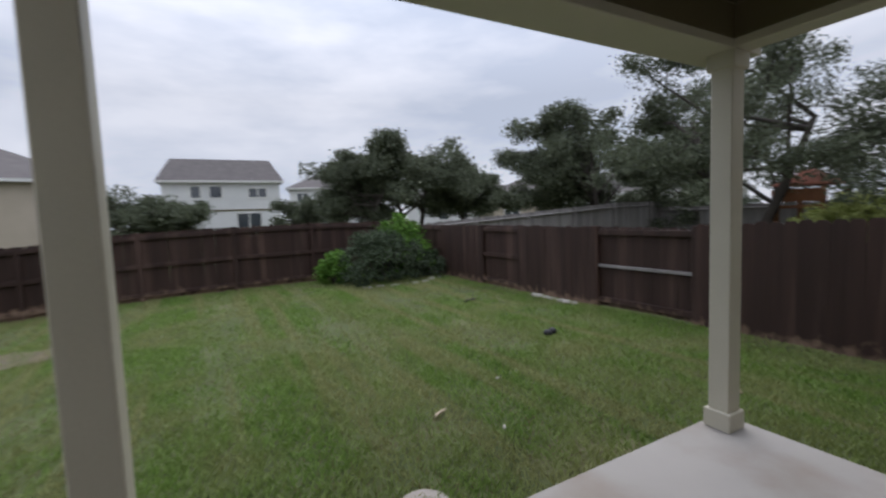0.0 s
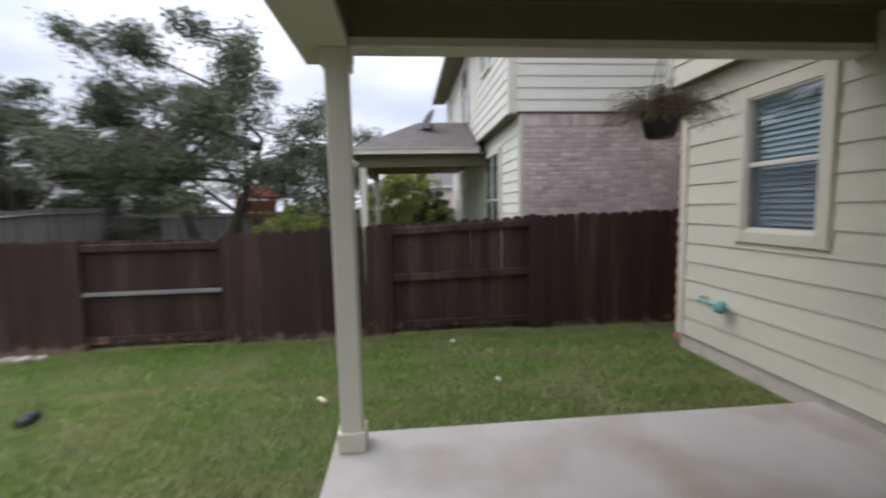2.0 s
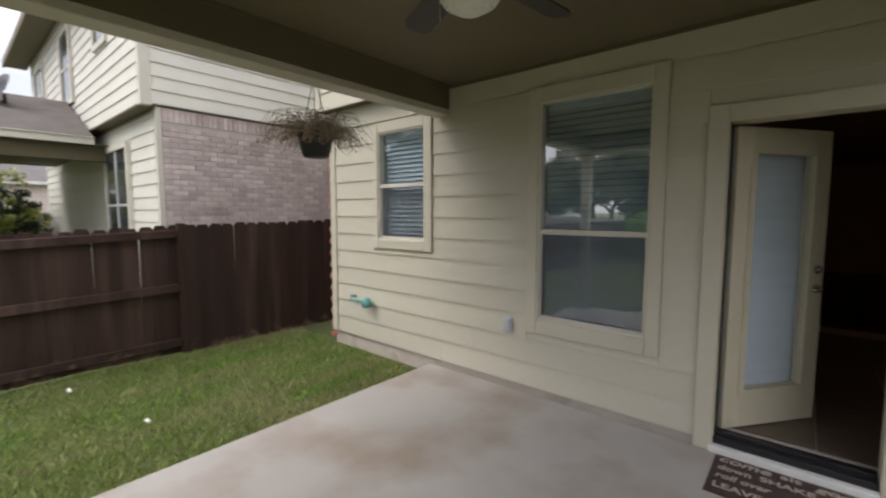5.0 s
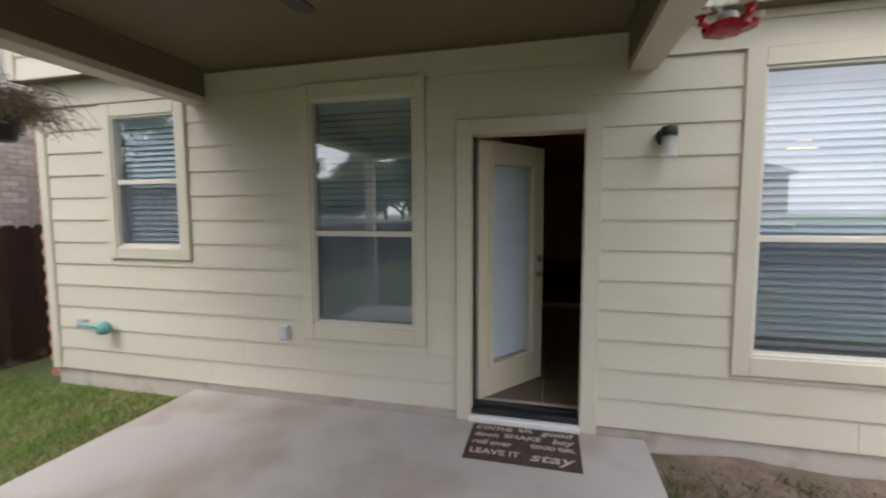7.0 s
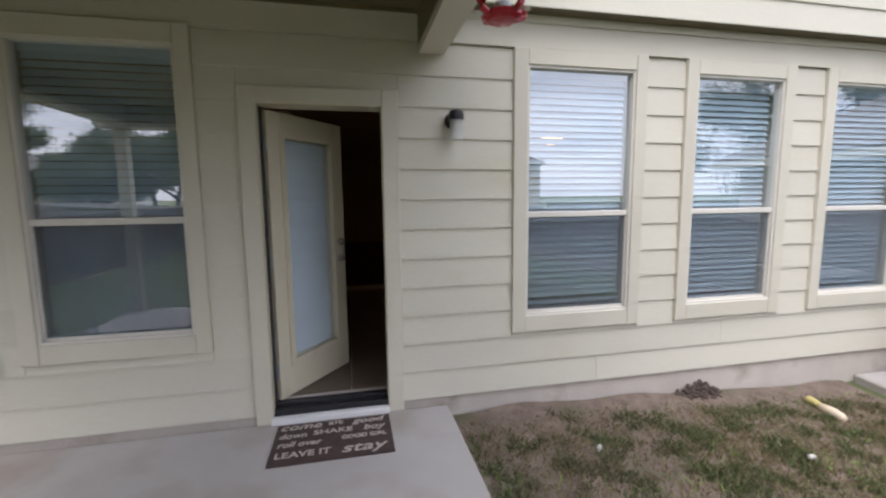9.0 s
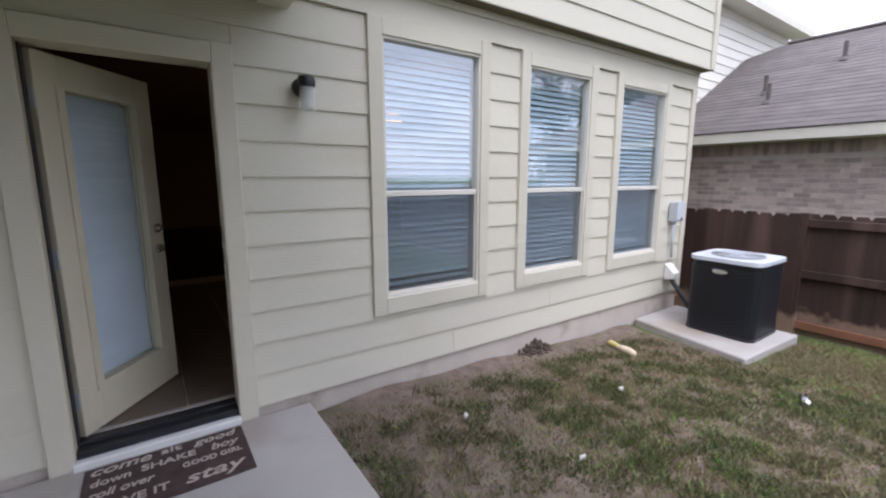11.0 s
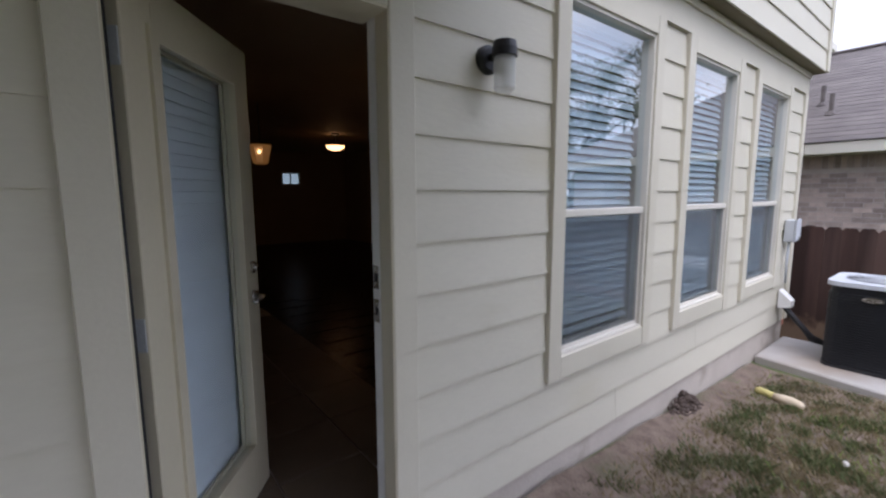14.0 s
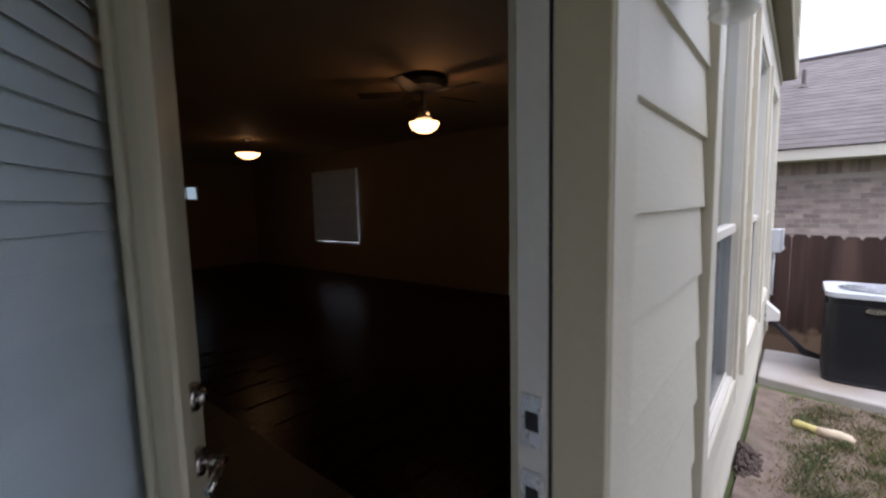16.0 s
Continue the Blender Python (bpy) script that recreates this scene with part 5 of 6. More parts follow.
# ---- things on and round the patio ----
def build_ceiling_fan():
    x, y, top = 1.63, -0.01, 2.77
    fan = thing("ceiling_fan", (x, y, 2.305), "dark-bladed patio ceiling fan with a white glass bowl", "ceiling fan")
    part("canopy", lathe(bmesh.new(), (x, y, top - 0.06), [(0.02, 0.0), (0.055, 0.01), (0.065, 0.06)], 18), BLACK, fan, smooth=True)
    part("downrod", lathe(bmesh.new(), (x, y, top - 0.20), [(0.013, 0.0), (0.013, 0.15)], 10), BLACK, fan)
    part("motor", lathe(bmesh.new(), (x, y, 2.44), [(0.05, 0.0), (0.095, 0.015), (0.105, 0.06), (0.085, 0.115), (0.03, 0.14)], 22), BLACK, fan, smooth=True)
    part("bowl", lathe(bmesh.new(), (x, y, 2.305), [(0.0, 0.0), (0.05, 0.006), (0.10, 0.034), (0.128, 0.075), (0.132, 0.112), (0.10, 0.135), (0.05, 0.138)], 24), BOWL, fan, "frosted white glass bowl", True)
    part("pull_chain", lathe(bmesh.new(), (x + 0.08, y + 0.08, 2.24), [(0.002, 0.0), (0.002, 0.22)], 5), CHROME, fan)
    for k in range(5):
        a = radians(-98 + 72 * k)
        m = Matrix.Translation((x, y, 2.475)) @ Matrix.Rotation(a, 4, "Z") @ Matrix.Rotation(radians(11), 4, "X")
        bm = bmesh.new()
        out = [(0.17, -0.045), (0.30, -0.062), (0.56, -0.066), (0.605, -0.045), (0.615, 0.0), (0.605, 0.045), (0.56, 0.066), (0.30, 0.062), (0.17, 0.045)]
        lo, hi = [bm.verts.new(m @ Vector((p, q, -0.004))) for p, q in out], [bm.verts.new(m @ Vector((p, q, 0.004))) for p, q in out]
        bm.faces.new(lo[::-1]), bm.faces.new(hi)
        for i in range(len(out)):
            j = (i + 1) % len(out)
            bm.faces.new((lo[i], lo[j], hi[j], hi[i]))
        blade = part("blade", bm, DARK_WOOD, fan)
        bm = bmesh.new()
        box(bm, (0.08, -0.018, -0.012), (0.22, 0.018, -0.004), 0.003, m)
        part("blade_iron", bm, BLACK, blade)


def build_sconce():
    x, y, z = -0.245, -1.91, 2.03
    s = thing("wall_lamp", (x, y, z), "black wall lamp with a ribbed clear jar shade", "wall lamp")
    bm = bmesh.new()
    tube(bm, [(x, -1.935, z + 0.03), (x, -1.905, z + 0.03), (x, -1.897, z + 0.03)], [0.058, 0.058, 0.045], 20)
    tube(bm, [(x, -1.90, z + 0.035), (x, -1.83, z + 0.045)], [0.016, 0.016], 10)
    part("bracket", bm, BLACK, s, smooth=False)
    part("cap", lathe(bmesh.new(), (x, -1.82, z + 0.02), [(0.05, 0.0), (0.052, 0.03), (0.046, 0.058), (0.02, 0.066)], 22), BLACK, s)
    prof = [(0.030, -0.115), (0.040, -0.108)]
    for k in range(7):
        prof += [(0.0465, -0.10 + 0.017 * k), (0.0415, -0.092 + 0.017 * k)]
    part("jar", lathe(bmesh.new(), (x, -1.82, z), prof + [(0.042, 0.022)], 24), JAR, s, "ribbed clear glass jar", True).visible_shadow = False
    part("bulb", lathe(bmesh.new(), (x, -1.82, z - 0.06), [(0.004, 0.0), (0.018, 0.012), (0.022, 0.03), (0.013, 0.06), (0.013, 0.08)], 14), BOWL, s, "white lamp bulb", True)


def build_hanging_plant():
    x, y, z = 3.62, -0.64, 2.0
    p = thing("hanging_plant", (x, y, z), "dried-out fern in a black hanging pot", "hanging plant")
    part("pot", lathe(bmesh.new(), (x, y, z), [(0.085, 0.0), (0.10, 0.012), (0.135, 0.16), (0.145, 0.165), (0.145, 0.19), (0.125, 0.188), (0.115, 0.15)], 24), BLACK, p, "black plastic pot", True)
    part("soil", lathe(bmesh.new(), (x, y, z + 0.145), [(0.112, 0.0), (0.118, 0.015)], 20), DIRT, p)
    bm = bmesh.new()
    for k in range(3):
        a = 2.1 * k + 0.4
        tube(bm, [(x + 0.13 * math.cos(a), y + 0.13 * math.sin(a), z + 0.18), (x, y, z + 0.62)], [0.003, 0.003], 5)
    tube(bm, [(x, y, z + 0.62), (x, y, z + 0.70), (x - 0.03, y, z + 0.74), (x - 0.05, y, z + 0.82)], [0.004] * 4, 6)
    part("hanger", bm, BLACK, p)
    rng = random.Random(3)
    bm = bmesh.new()
    for k in range(230):
        a, reach, lift = rng.uniform(0, 6.283), rng.uniform(0.12, 0.46), rng.uniform(0.0, 0.24) ** 1.15
        b = Vector((x + 0.06 * math.cos(a), y + 0.06 * math.sin(a), z + 0.16))
        d = Vector((math.cos(a), math.sin(a), 0))
        q = [b, b + d * reach * 0.4 + Vector((0, 0, lift)), b + d * reach * 0.75 + Vector((0, 0, lift * 0.9)), b + d * reach + Vector((0, 0, lift * 0.5 - 0.10))]
        tube(bm, q, [0.003, 0.0025, 0.002, 0.001], 3, False)
        for i in range(6):
            f = q[1].lerp(q[3], i / 6)
            side = d.cross(Vector((0, 0, 1))) * rng.choice((-1, 1)) * 0.024
            vs = [bm.verts.new(v) for v in (f, f + side * 0.5 + Vector((0, 0, 0.006)), f + side, f + side * 0.5 - Vector((0, 0, 0.006)))]
            bm.faces.new(vs)
    part("frond", bm, DEAD, p, "brown dry fronds")


def build_feeder():
    x, y, z = -0.14, -0.64, 2.22
    f = thing("bird_feeder", (x, y, z), "red hummingbird feeder with a clear bottle", "bird feeder")
    part("base", lathe(bmesh.new(), (x, y, z), [(0.02, -0.006), (0.06, 0.0), (0.082, 0.012), (0.08, 0.026), (0.05, 0.036), (0.03, 0.05)], 8), RED_PLASTIC, f, "red plastic base", False)
    part("bottle", lathe(bmesh.new(), (x, y, z + 0.05), [(0.026, 0.0), (0.028, 0.04), (0.048, 0.06), (0.05, 0.10), (0.046, 0.12), (0.02, 0.14)], 20), CLEAR, f, "clear glass bottle", True)
    part("collar", lathe(bmesh.new(), (x, y, z + 0.045), [(0.034, 0.0), (0.034, 0.02), (0.03, 0.024)], 18), GREY_METAL, f)
    part("wire", lathe(bmesh.new(), (x, y, z + 0.185), [(0.0025, 0.0), (0.0025, 2.49 - z - 0.185)], 5), BLACK, f)
    for k in range(4):
        a = radians(90 * k + 20)
        c = Vector((x + 0.105 * math.cos(a), y + 0.105 * math.sin(a), z + 0.035))
        bm = bmesh.new()
        tube(bm, [Vector((x + 0.07 * math.cos(a), y + 0.07 * math.sin(a), z + 0.02)), c, c + Vector((0, 0, 0.02))], [0.012, 0.014, 0.02], 8)
        spout = part("feeding_port", bm, RED_PLASTIC, f)
        bm = bmesh.new()
        for j in range(6):
            b = 2 * math.pi * j / 6
            u, v = Vector((math.cos(b), math.sin(b), 0.5)) * 0.042, Vector((-math.sin(b), math.cos(b), 0)) * 0.015
            e = c + Vector((0, 0, 0.018))
            bm.faces.new([bm.verts.new(q) for q in (e, e + u * 0.6 + v, e + u, e + u * 0.6 - v)])
        part("flower", bm, WHITE, spout, "white plastic flower")


def build_mat():
    """A brown coir mat with cream handwriting."""
    x0, x1, y0, y1 = 0.255, 1.0, -1.855, -1.395
    m = thing("doormat", ((x0 + x1) / 2, (y0 + y1) / 2, 0.0), "brown doormat with cream dog-command lettering", "doormat")
    part("mat_surface", boxes(((x0, y0, 0.001), (x1, y1, 0.010)), bevel=0.003), MAT_BROWN, m)
    # read from the patio, facing the door
    lines = [("come", 0.02, 0.385, 0.105, 0.26), ("sit", 0.33, 0.40, 0.075, 0.0), ("good", 0.49, 0.385, 0.085, 0.26), ("down", 0.03, 0.285, 0.082, 0.1), ("SHAKE", 0.24, 0.295, 0.075, 0.0), ("boy", 0.56, 0.29, 0.088, 0.26), ("roll over", 0.03, 0.185, 0.082, 0.2), ("GOOD GIRL", 0.42, 0.205, 0.058, 0.0), ("LEAVE IT", 0.03, 0.07, 0.082, 0.0), ("stay", 0.42, 0.055, 0.13, 0.26)]
    for text, u, v, size, shear in lines:
        cu = bpy.data.curves.new("lettering", "FONT")
        cu.body, cu.size, cu.shear, cu.extrude, cu.offset = text, size, shear, 0.0008, 0.0016
        tmp = new("lettering", cu)
        bpy.context.view_layer.update()
        me = bpy.data.meshes.new_from_object(tmp)
        bpy.data.objects.remove(tmp)
        width = max((p.co.x for p in me.vertices), default=0.1)
        room = {"come": 0.27, "sit": 0.10, "good": 0.22, "down": 0.17, "SHAKE": 0.25, "boy": 0.15, "roll over": 0.27, "GOOD GIRL": 0.29, "LEAVE IT": 0.33, "stay": 0.29}[text]
        me.transform(Matrix.Diagonal((room / width, 1, 1, 1)))
        me.transform(Matrix.Translation((x1 - u, y1 - v, 0.0112)) @ Matrix.Rotation(math.pi, 4, "Z") @ Matrix.Translation(Vector((0, 0, 0))))
        me.transform(Matrix.Translation(-base_of(m)))
        link_mesh("lettering", me, MAT_INK, m, "cream woven lettering")


def build_air_conditioner():
    x0, x1, y0, y1, z0, z1 = -5.06, -4.35, -1.46, -0.77, -0.17, 0.66
    pad = bmesh.new()
    low = [(-5.12, -1.93), (-4.15, -1.93), (-3.90, -0.66), (-5.10, -0.60)]
    a, b = [pad.verts.new((x, y, -0.5)) for x, y in low], [pad.verts.new((x, y, -0.172)) for x, y in low]
    pad.faces.new(a[::-1]), pad.faces.new(b)
    for i in range(4):
        pad.faces.new((a[i], a[(i + 1) % 4], b[(i + 1) % 4], b[i]))
    bmesh.ops.bevel(pad, geom=list(pad.edges), offset=0.012, segments=1, affect="EDGES")
    tagged(part("concrete_pad", pad, CONCRETE, None), "pale concrete pad under the air conditioner", "concrete pad")
    ac = thing("air_conditioner", ((x0 + x1) / 2, (y0 + y1) / 2, z0), "black louvred air conditioner with a grey top", "air conditioner")

    def rounded(r, lo, hi, inset=0.0, steps=5):
        bm = bmesh.new()
        ring = []
        for cx, cy, s in ((x1 - r, y1 - r, 0), (x0 + r, y1 - r, 90), (x0 + r, y0 + r, 180), (x1 - r, y0 + r, 270)):
            for k in range(steps + 1):
                t = radians(s + 90 * k / steps)
                ring.append((cx + (r - inset) * math.cos(t), cy + (r - inset) * math.sin(t)))
        p, q = [bm.verts.new((x, y, lo)) for x, y in ring], [bm.verts.new((x, y, hi)) for x, y in ring]
        bm.faces.new(p[::-1]), bm.faces.new(q)
        for i in range(len(ring)):
            j = (i + 1) % len(ring)
            bm.faces.new((p[i], p[j], q[j], q[i]))
        return bm

    part("base_pan", rounded(0.09, z0, z0 + 0.04), AC_BODY, ac)
    part("cabinet", rounded(0.09, z0 + 0.04, z1 - 0.03, 0.018), AC_BODY, ac)
    n = 26
    for k in range(n):
        lo = z0 + 0.05 + (z1 - 0.09 - z0 - 0.05) * k / n
        part("louvre", rounded(0.09, lo, lo + 0.017, 0.006, 3), AC_BODY, ac)
    lid = part("top", rounded(0.10, z1 - 0.03, z1 + 0.012, -0.012), AC_TOP, ac, "pale grey steel top")
    cx, cy = (x0 + x1) / 2, (y0 + y1) / 2
    part("fan_well", lathe(bmesh.new(), (cx, cy, z1 + 0.013), [(0.24, 0.0), (0.255, 0.004), (0.235, 0.006)], 28), BLACK, lid)
    bm = bmesh.new()
    for r in (0.06, 0.10, 0.14, 0.18, 0.22, 0.26):
        pts = [(cx + r * math.cos(t), cy + r * math.sin(t), z1 + 0.026) for t in [2 * math.pi * j / 24 for j in range(25)]]
        tube(bm, pts, [0.003] * 25, 4, False)
    for j in range(8):
        t = math.pi * j / 4
        tube(bm, [(cx, cy, z1 + 0.03), (cx + 0.27 * math.cos(t), cy + 0.27 * math.sin(t), z1 + 0.024)], [0.003, 0.003], 4)
    part("fan_guard", bm, AC_TOP, lid)
    bm = bmesh.new()
    tube(bm, [(x1 + 0.002, cy - 0.02, z1 - 0.13), (x1 + 0.012, cy - 0.02, z1 - 0.13)], [0.05, 0.046], 18)
    bm.transform(Matrix.Translation((0, cy - 0.02, z1 - 0.13)) @ Matrix.Diagonal((1, 1.6, 0.55, 1)) @ Matrix.Translation((0, -cy + 0.02, -z1 + 0.13)))
    part("badge", bm, CHROME, ac, "oval silver badge")
    for i, (yy, rr) in enumerate(((-1.50, 0.028), (-1.54, 0.016))):
        bm = bmesh.new()
        tube(bm, [(-4.80, -1.93, 0.30 - 0.03 * i), (-4.80, -1.86, 0.24), (-4.76, -1.72, 0.10), (-4.74, -1.60, -0.02 - 0.04 * i), (-4.72, yy + 0.03, -0.06)], [rr] * 5, 8)
        part("refrigerant_line", bm, BLACK, ac, "black insulated pipe", True)
    cover = thing("pipe_cover", (-4.80, -1.92, 0.30), "white metal cover where pipes leave the wall", "pipe cover")
    bm = bmesh.new()
    v = [bm.verts.new(p) for p in ((-4.88, -1.915, 0.44), (-4.72, -1.915, 0.44), (-4.72, -1.915, 0.24), (-4.88, -1.915, 0.24), (-4.87, -1.80, 0.33), (-4.73, -1.80, 0.33), (-4.73, -1.80, 0.26), (-4.87, -1.80, 0.26))]
    for f in ((0, 1, 5, 4), (4, 5, 6, 7), (1, 2, 6, 5), (3, 0, 4, 7), (0, 3, 2, 1)):
        bm.faces.new([v[i] for i in f])
    part("hood", bm, WHITE, cover)
    box_ = thing("disconnect_box", (-4.78, -1.92, 0.95), "grey electrical disconnect box with conduit", "electrical box")
    part("body", boxes(((-4.86, -1.915, 0.98), (-4.70, -1.82, 1.22)), bevel=0.008), GREY_METAL, box_)
    part("cover", boxes(((-4.865, -1.819, 1.0), (-4.695, -1.805, 1.23)), bevel=0.004), GREY_METAL, box_)
    part("hasp", boxes(((-4.80, -1.804, 1.0), (-4.77, -1.79, 1.04))), CHROME, box_)
    bm = bmesh.new()
    tube(bm, [(-4.78, -1.88, 0.98), (-4.78, -1.885, 0.75), (-4.80, -1.885, 0.52)], [0.014] * 3, 8)
    part("conduit", bm, GREY_METAL, box_, smooth=True)


def build_hose_bib():
    b = thing("hose_bib", (4.55, -1.91, 0.53), "outdoor tap under a teal foam cover", "tap")
    bm = bmesh.new()
    lathe(bm, (4.49, -1.84, 0.46), [(0.03, 0.0), (0.055, 0.015), (0.06, 0.06), (0.045, 0.10), (0.018, 0.12)], 16)
    part("foam_cover", bm, TEAL, b, "faded teal foam cover", True)
    bm = bmesh.new()
    tube(bm, [(4.53, -1.93, 0.53), (4.55, -1.82, 0.53), (4.71, -1.80, 0.545), (4.75, -1.80, 0.53)], [0.016, 0.016, 0.014, 0.012], 8)
    part("spout", bm, TEAL, b, smooth=True)
    bm = bmesh.new()
    tube(bm, [(4.80, -1.93, 0.555), (4.80, -1.86, 0.56)], [0.014, 0.014], 8)
    for k in range(5):
        a = 2 * math.pi * k / 5
        tube(bm, [(4.80, -1.855, 0.56), (4.80 + 0.035 * math.cos(a), -1.85, 0.56 + 0.035 * math.sin(a))], [0.009, 0.012], 6)
    part("valve_wheel", bm, GREY_METAL, b, smooth=True)


def build_outlet():
    o = thing("outlet_cover", (2.62, -1.91, 0.52), "grey weatherproof outlet cover on the siding", "outlet")
    part("plate", boxes(((2.575, -1.925, 0.515), (2.665, -1.895, 0.645)), bevel=0.006), GREY_METAL, o)
    part("lid", boxes(((2.585, -1.896, 0.525), (2.655, -1.878, 0.635)), bevel=0.006), GREY_METAL, o)


build_ceiling_fan()
build_sconce()
build_hanging_plant()
build_feeder()
build_mat()
build_air_conditioner()
build_hose_bib()
build_outlet()


# ---- small things on the grass ----
def lie(x, y):
    return ground_z(x, y) + 0.02


def build_chew():
    x, y = -3.20, -1.52
    z = lie(x, y) + 0.022
    c = thing("dog_chew", (x, y, z - 0.022), "rawhide dog chew with a yellow end on dry grass", "dog toy")
    bm = bmesh.new()
    tube(bm, [(x, y, z), (x + 0.012, y + 0.05, z + 0.004), (x + 0.03, y + 0.12, z + 0.012), (x + 0.035, y + 0.18, z + 0.002), (x + 0.045, y + 0.20, z)], [0.030, 0.036, 0.038, 0.034, 0.022], 12)
    part("roll", bm, CHEW_TAN, c, smooth=True)
    bm = bmesh.new()
    tube(bm, [(x, y + 0.004, z), (x - 0.014, y - 0.05, z + 0.008), (x - 0.03, y - 0.11, z), (x - 0.036, y - 0.135, z)], [0.031, 0.026, 0.036, 0.024], 12)
    part("end", bm, CHEW_YELLOW, c, "dull yellow end", True)


def build_can():
    x, y = -3.44, -0.08
    z = lie(x, y)
    c = thing("crushed_can", (x, y, z), "crushed silver drink can on the grass", "can")
    bm = bmesh.new()
    tube(bm, [(x - 0.06, y - 0.03, z + 0.03), (x - 0.02, y - 0.01, z + 0.022), (x + 0.02, y + 0.01, z + 0.03), (x + 0.06, y + 0.03, z + 0.026)], [0.03, 0.02, 0.026, 0.03], 12)
    part("body", bm, CHROME, c, smooth=True)
    bm = bmesh.new()
    tube(bm, [(x + 0.0, y + 0.0, z + 0.035), (x + 0.03, y + 0.015, z + 0.036)], [0.022, 0.026], 12)
    part("label_band", bm, GREY_METAL, c)


def build_stick(x, y, length, ang, name, label, mat, r=0.018):
    z = lie(x, y) + r * 0.6
    bm = bmesh.new()
    d = Vector((math.cos(ang), math.sin(ang), 0)) * length / 2
    s = Vector((-d.y, d.x, 0)) * 0.12
    c = Vector((x, y, z))
    tube(bm, [c - d, c - d * 0.4 + s, c + d * 0.3 - s * 0.5 + Vector((0, 0, 0.008)), c + d], [r * 0.7, r, r * 0.9, r * 0.5], 7)
    ob = part(name, bm, mat, None, smooth=True)
    tagged(ob, label, name.replace("_", " "), "scraps on the lawn")


def build_dark_toy():
    x, y = 4.30, 4.28
    z = lie(x, y)
    t = thing("dog_toy", (x, y, z), "black chewed rubber dog toy on the lawn", "dog toy")
    for k, (dx, dy) in enumerate(((-0.06, 0.0), (0.05, 0.03))):
        part("lobe", lathe(bmesh.new(), (x + dx, y + dy, z - 0.01), [(0.02, 0.0), (0.055, 0.02), (0.06, 0.045), (0.035, 0.08), (0.008, 0.085)], 12), BLACK, t, smooth=True)


build_chew()
build_can()
build_dark_toy()
build_stick(4.75, 7.05, 0.34, 0.3, "bark_strip", "dark strip of bark lying on the lawn", BARK, 0.03)
build_stick(1.92, 3.0, 0.16, 0.5, "bone_chew", "pale gnawed bone chew on the grass", CHEW_TAN, 0.014)
build_stick(4.3, 1.95, 0.14, 0.8, "bone_chew", "pale gnawed bone chew on the grass", CHEW_TAN, 0.022)
build_stick(2.2, 2.5, 0.05, 1.2, "bone_chew", "small pale chew crumb on the grass", STONE, 0.014)
build_stick(2.75, 3.35, 0.05, 0.1, "bone_chew", "small pale chew crumb on the grass", STONE, 0.014)
build_stick(4.55, 0.35, 0.07, 0.4, "bone_chew", "small white scrap on the shaded grass", WHITE, 0.016)
build_stick(5.75, 0.65, 0.09, 0.2, "bone_chew", "small white scrap beside the fence", WHITE, 0.016)
build_stick(-1.05, -1.28, 0.07, 0.9, "bone_chew", "small pale chew crumb on dry grass", STONE, 0.016)
build_stick(-2.35, -0.95, 0.06, 0.2, "bone_chew", "small pale chew crumb on dry grass", STONE, 0.018)
build_stick(-1.35, -0.55, 0.06, 0.2, "bone_chew", "small pale chew crumb on dry grass", STONE, 0.016)
build_stick(-0.42, -0.55, 0.12, 0.2, "clay_shard", "orange-brown clay shard by the slab", BRICK_RED, 0.03)


def build_stone(x, y, r, h, seed, label, mat, group):
    rng = random.Random(seed)
    bm = bmesh.new()
    bmesh.ops.create_icosphere(bm, subdivisions=2, radius=1.0)
    for v in bm.verts:
        v.co *= 1 + 0.18 * noise.noise(v.co * 1.7 + Vector((seed, 0, 0)))
        v.co = Vector((v.co.x * r, v.co.y * r * rng.uniform(0.96, 1.0), v.co.z * h))
    bm.transform(Matrix.Translation((x, y, ground_z(x, y) + h * 0.3)) @ Matrix.Rotation(rng.uniform(0, 3), 4, "Z"))
    ob = part("stone", bm, mat, None, smooth=True)
    tagged(ob, label, "stone", group)


for k in (0, 1, 3, 4, 6, 7, 8, 10, 12, 13, 15, 16, 18, 19, 21):
    t = k / 21
    build_stone(3.6 + 2.25 * t, 10.15 - 0.25 * math.sin(t * 3.1) + 0.35 * t * t + 0.05 * math.sin(k * 5.0), 0.04 + 0.045 * ((k * 7) % 5) / 5, 0.045, k, "pale limestone edging the shrub bed", STONE, "edging stones")
for k in range(7):
    build_stone(6.08, 5.6 + 0.19 * k + 0.04 * math.sin(k * 3.0), 0.07 + 0.02 * (k % 3), 0.045, 40 + k, "pale rubble stone at the fence foot", STONE, "rubble stones")
bm = bmesh.new()
lathe(bm, (0, 0, 0), [(0.10, -0.06), (0.155, -0.05), (0.16, 0.0), (0.15, 0.012), (0.0, 0.014)], 24)
bm.transform(Matrix.Translation((1.30, 2.03, -0.10)))
tagged(part("stepping_stone", bm, CONCRETE, None), "round pale concrete stepping stone beside the patio", "stepping stone")


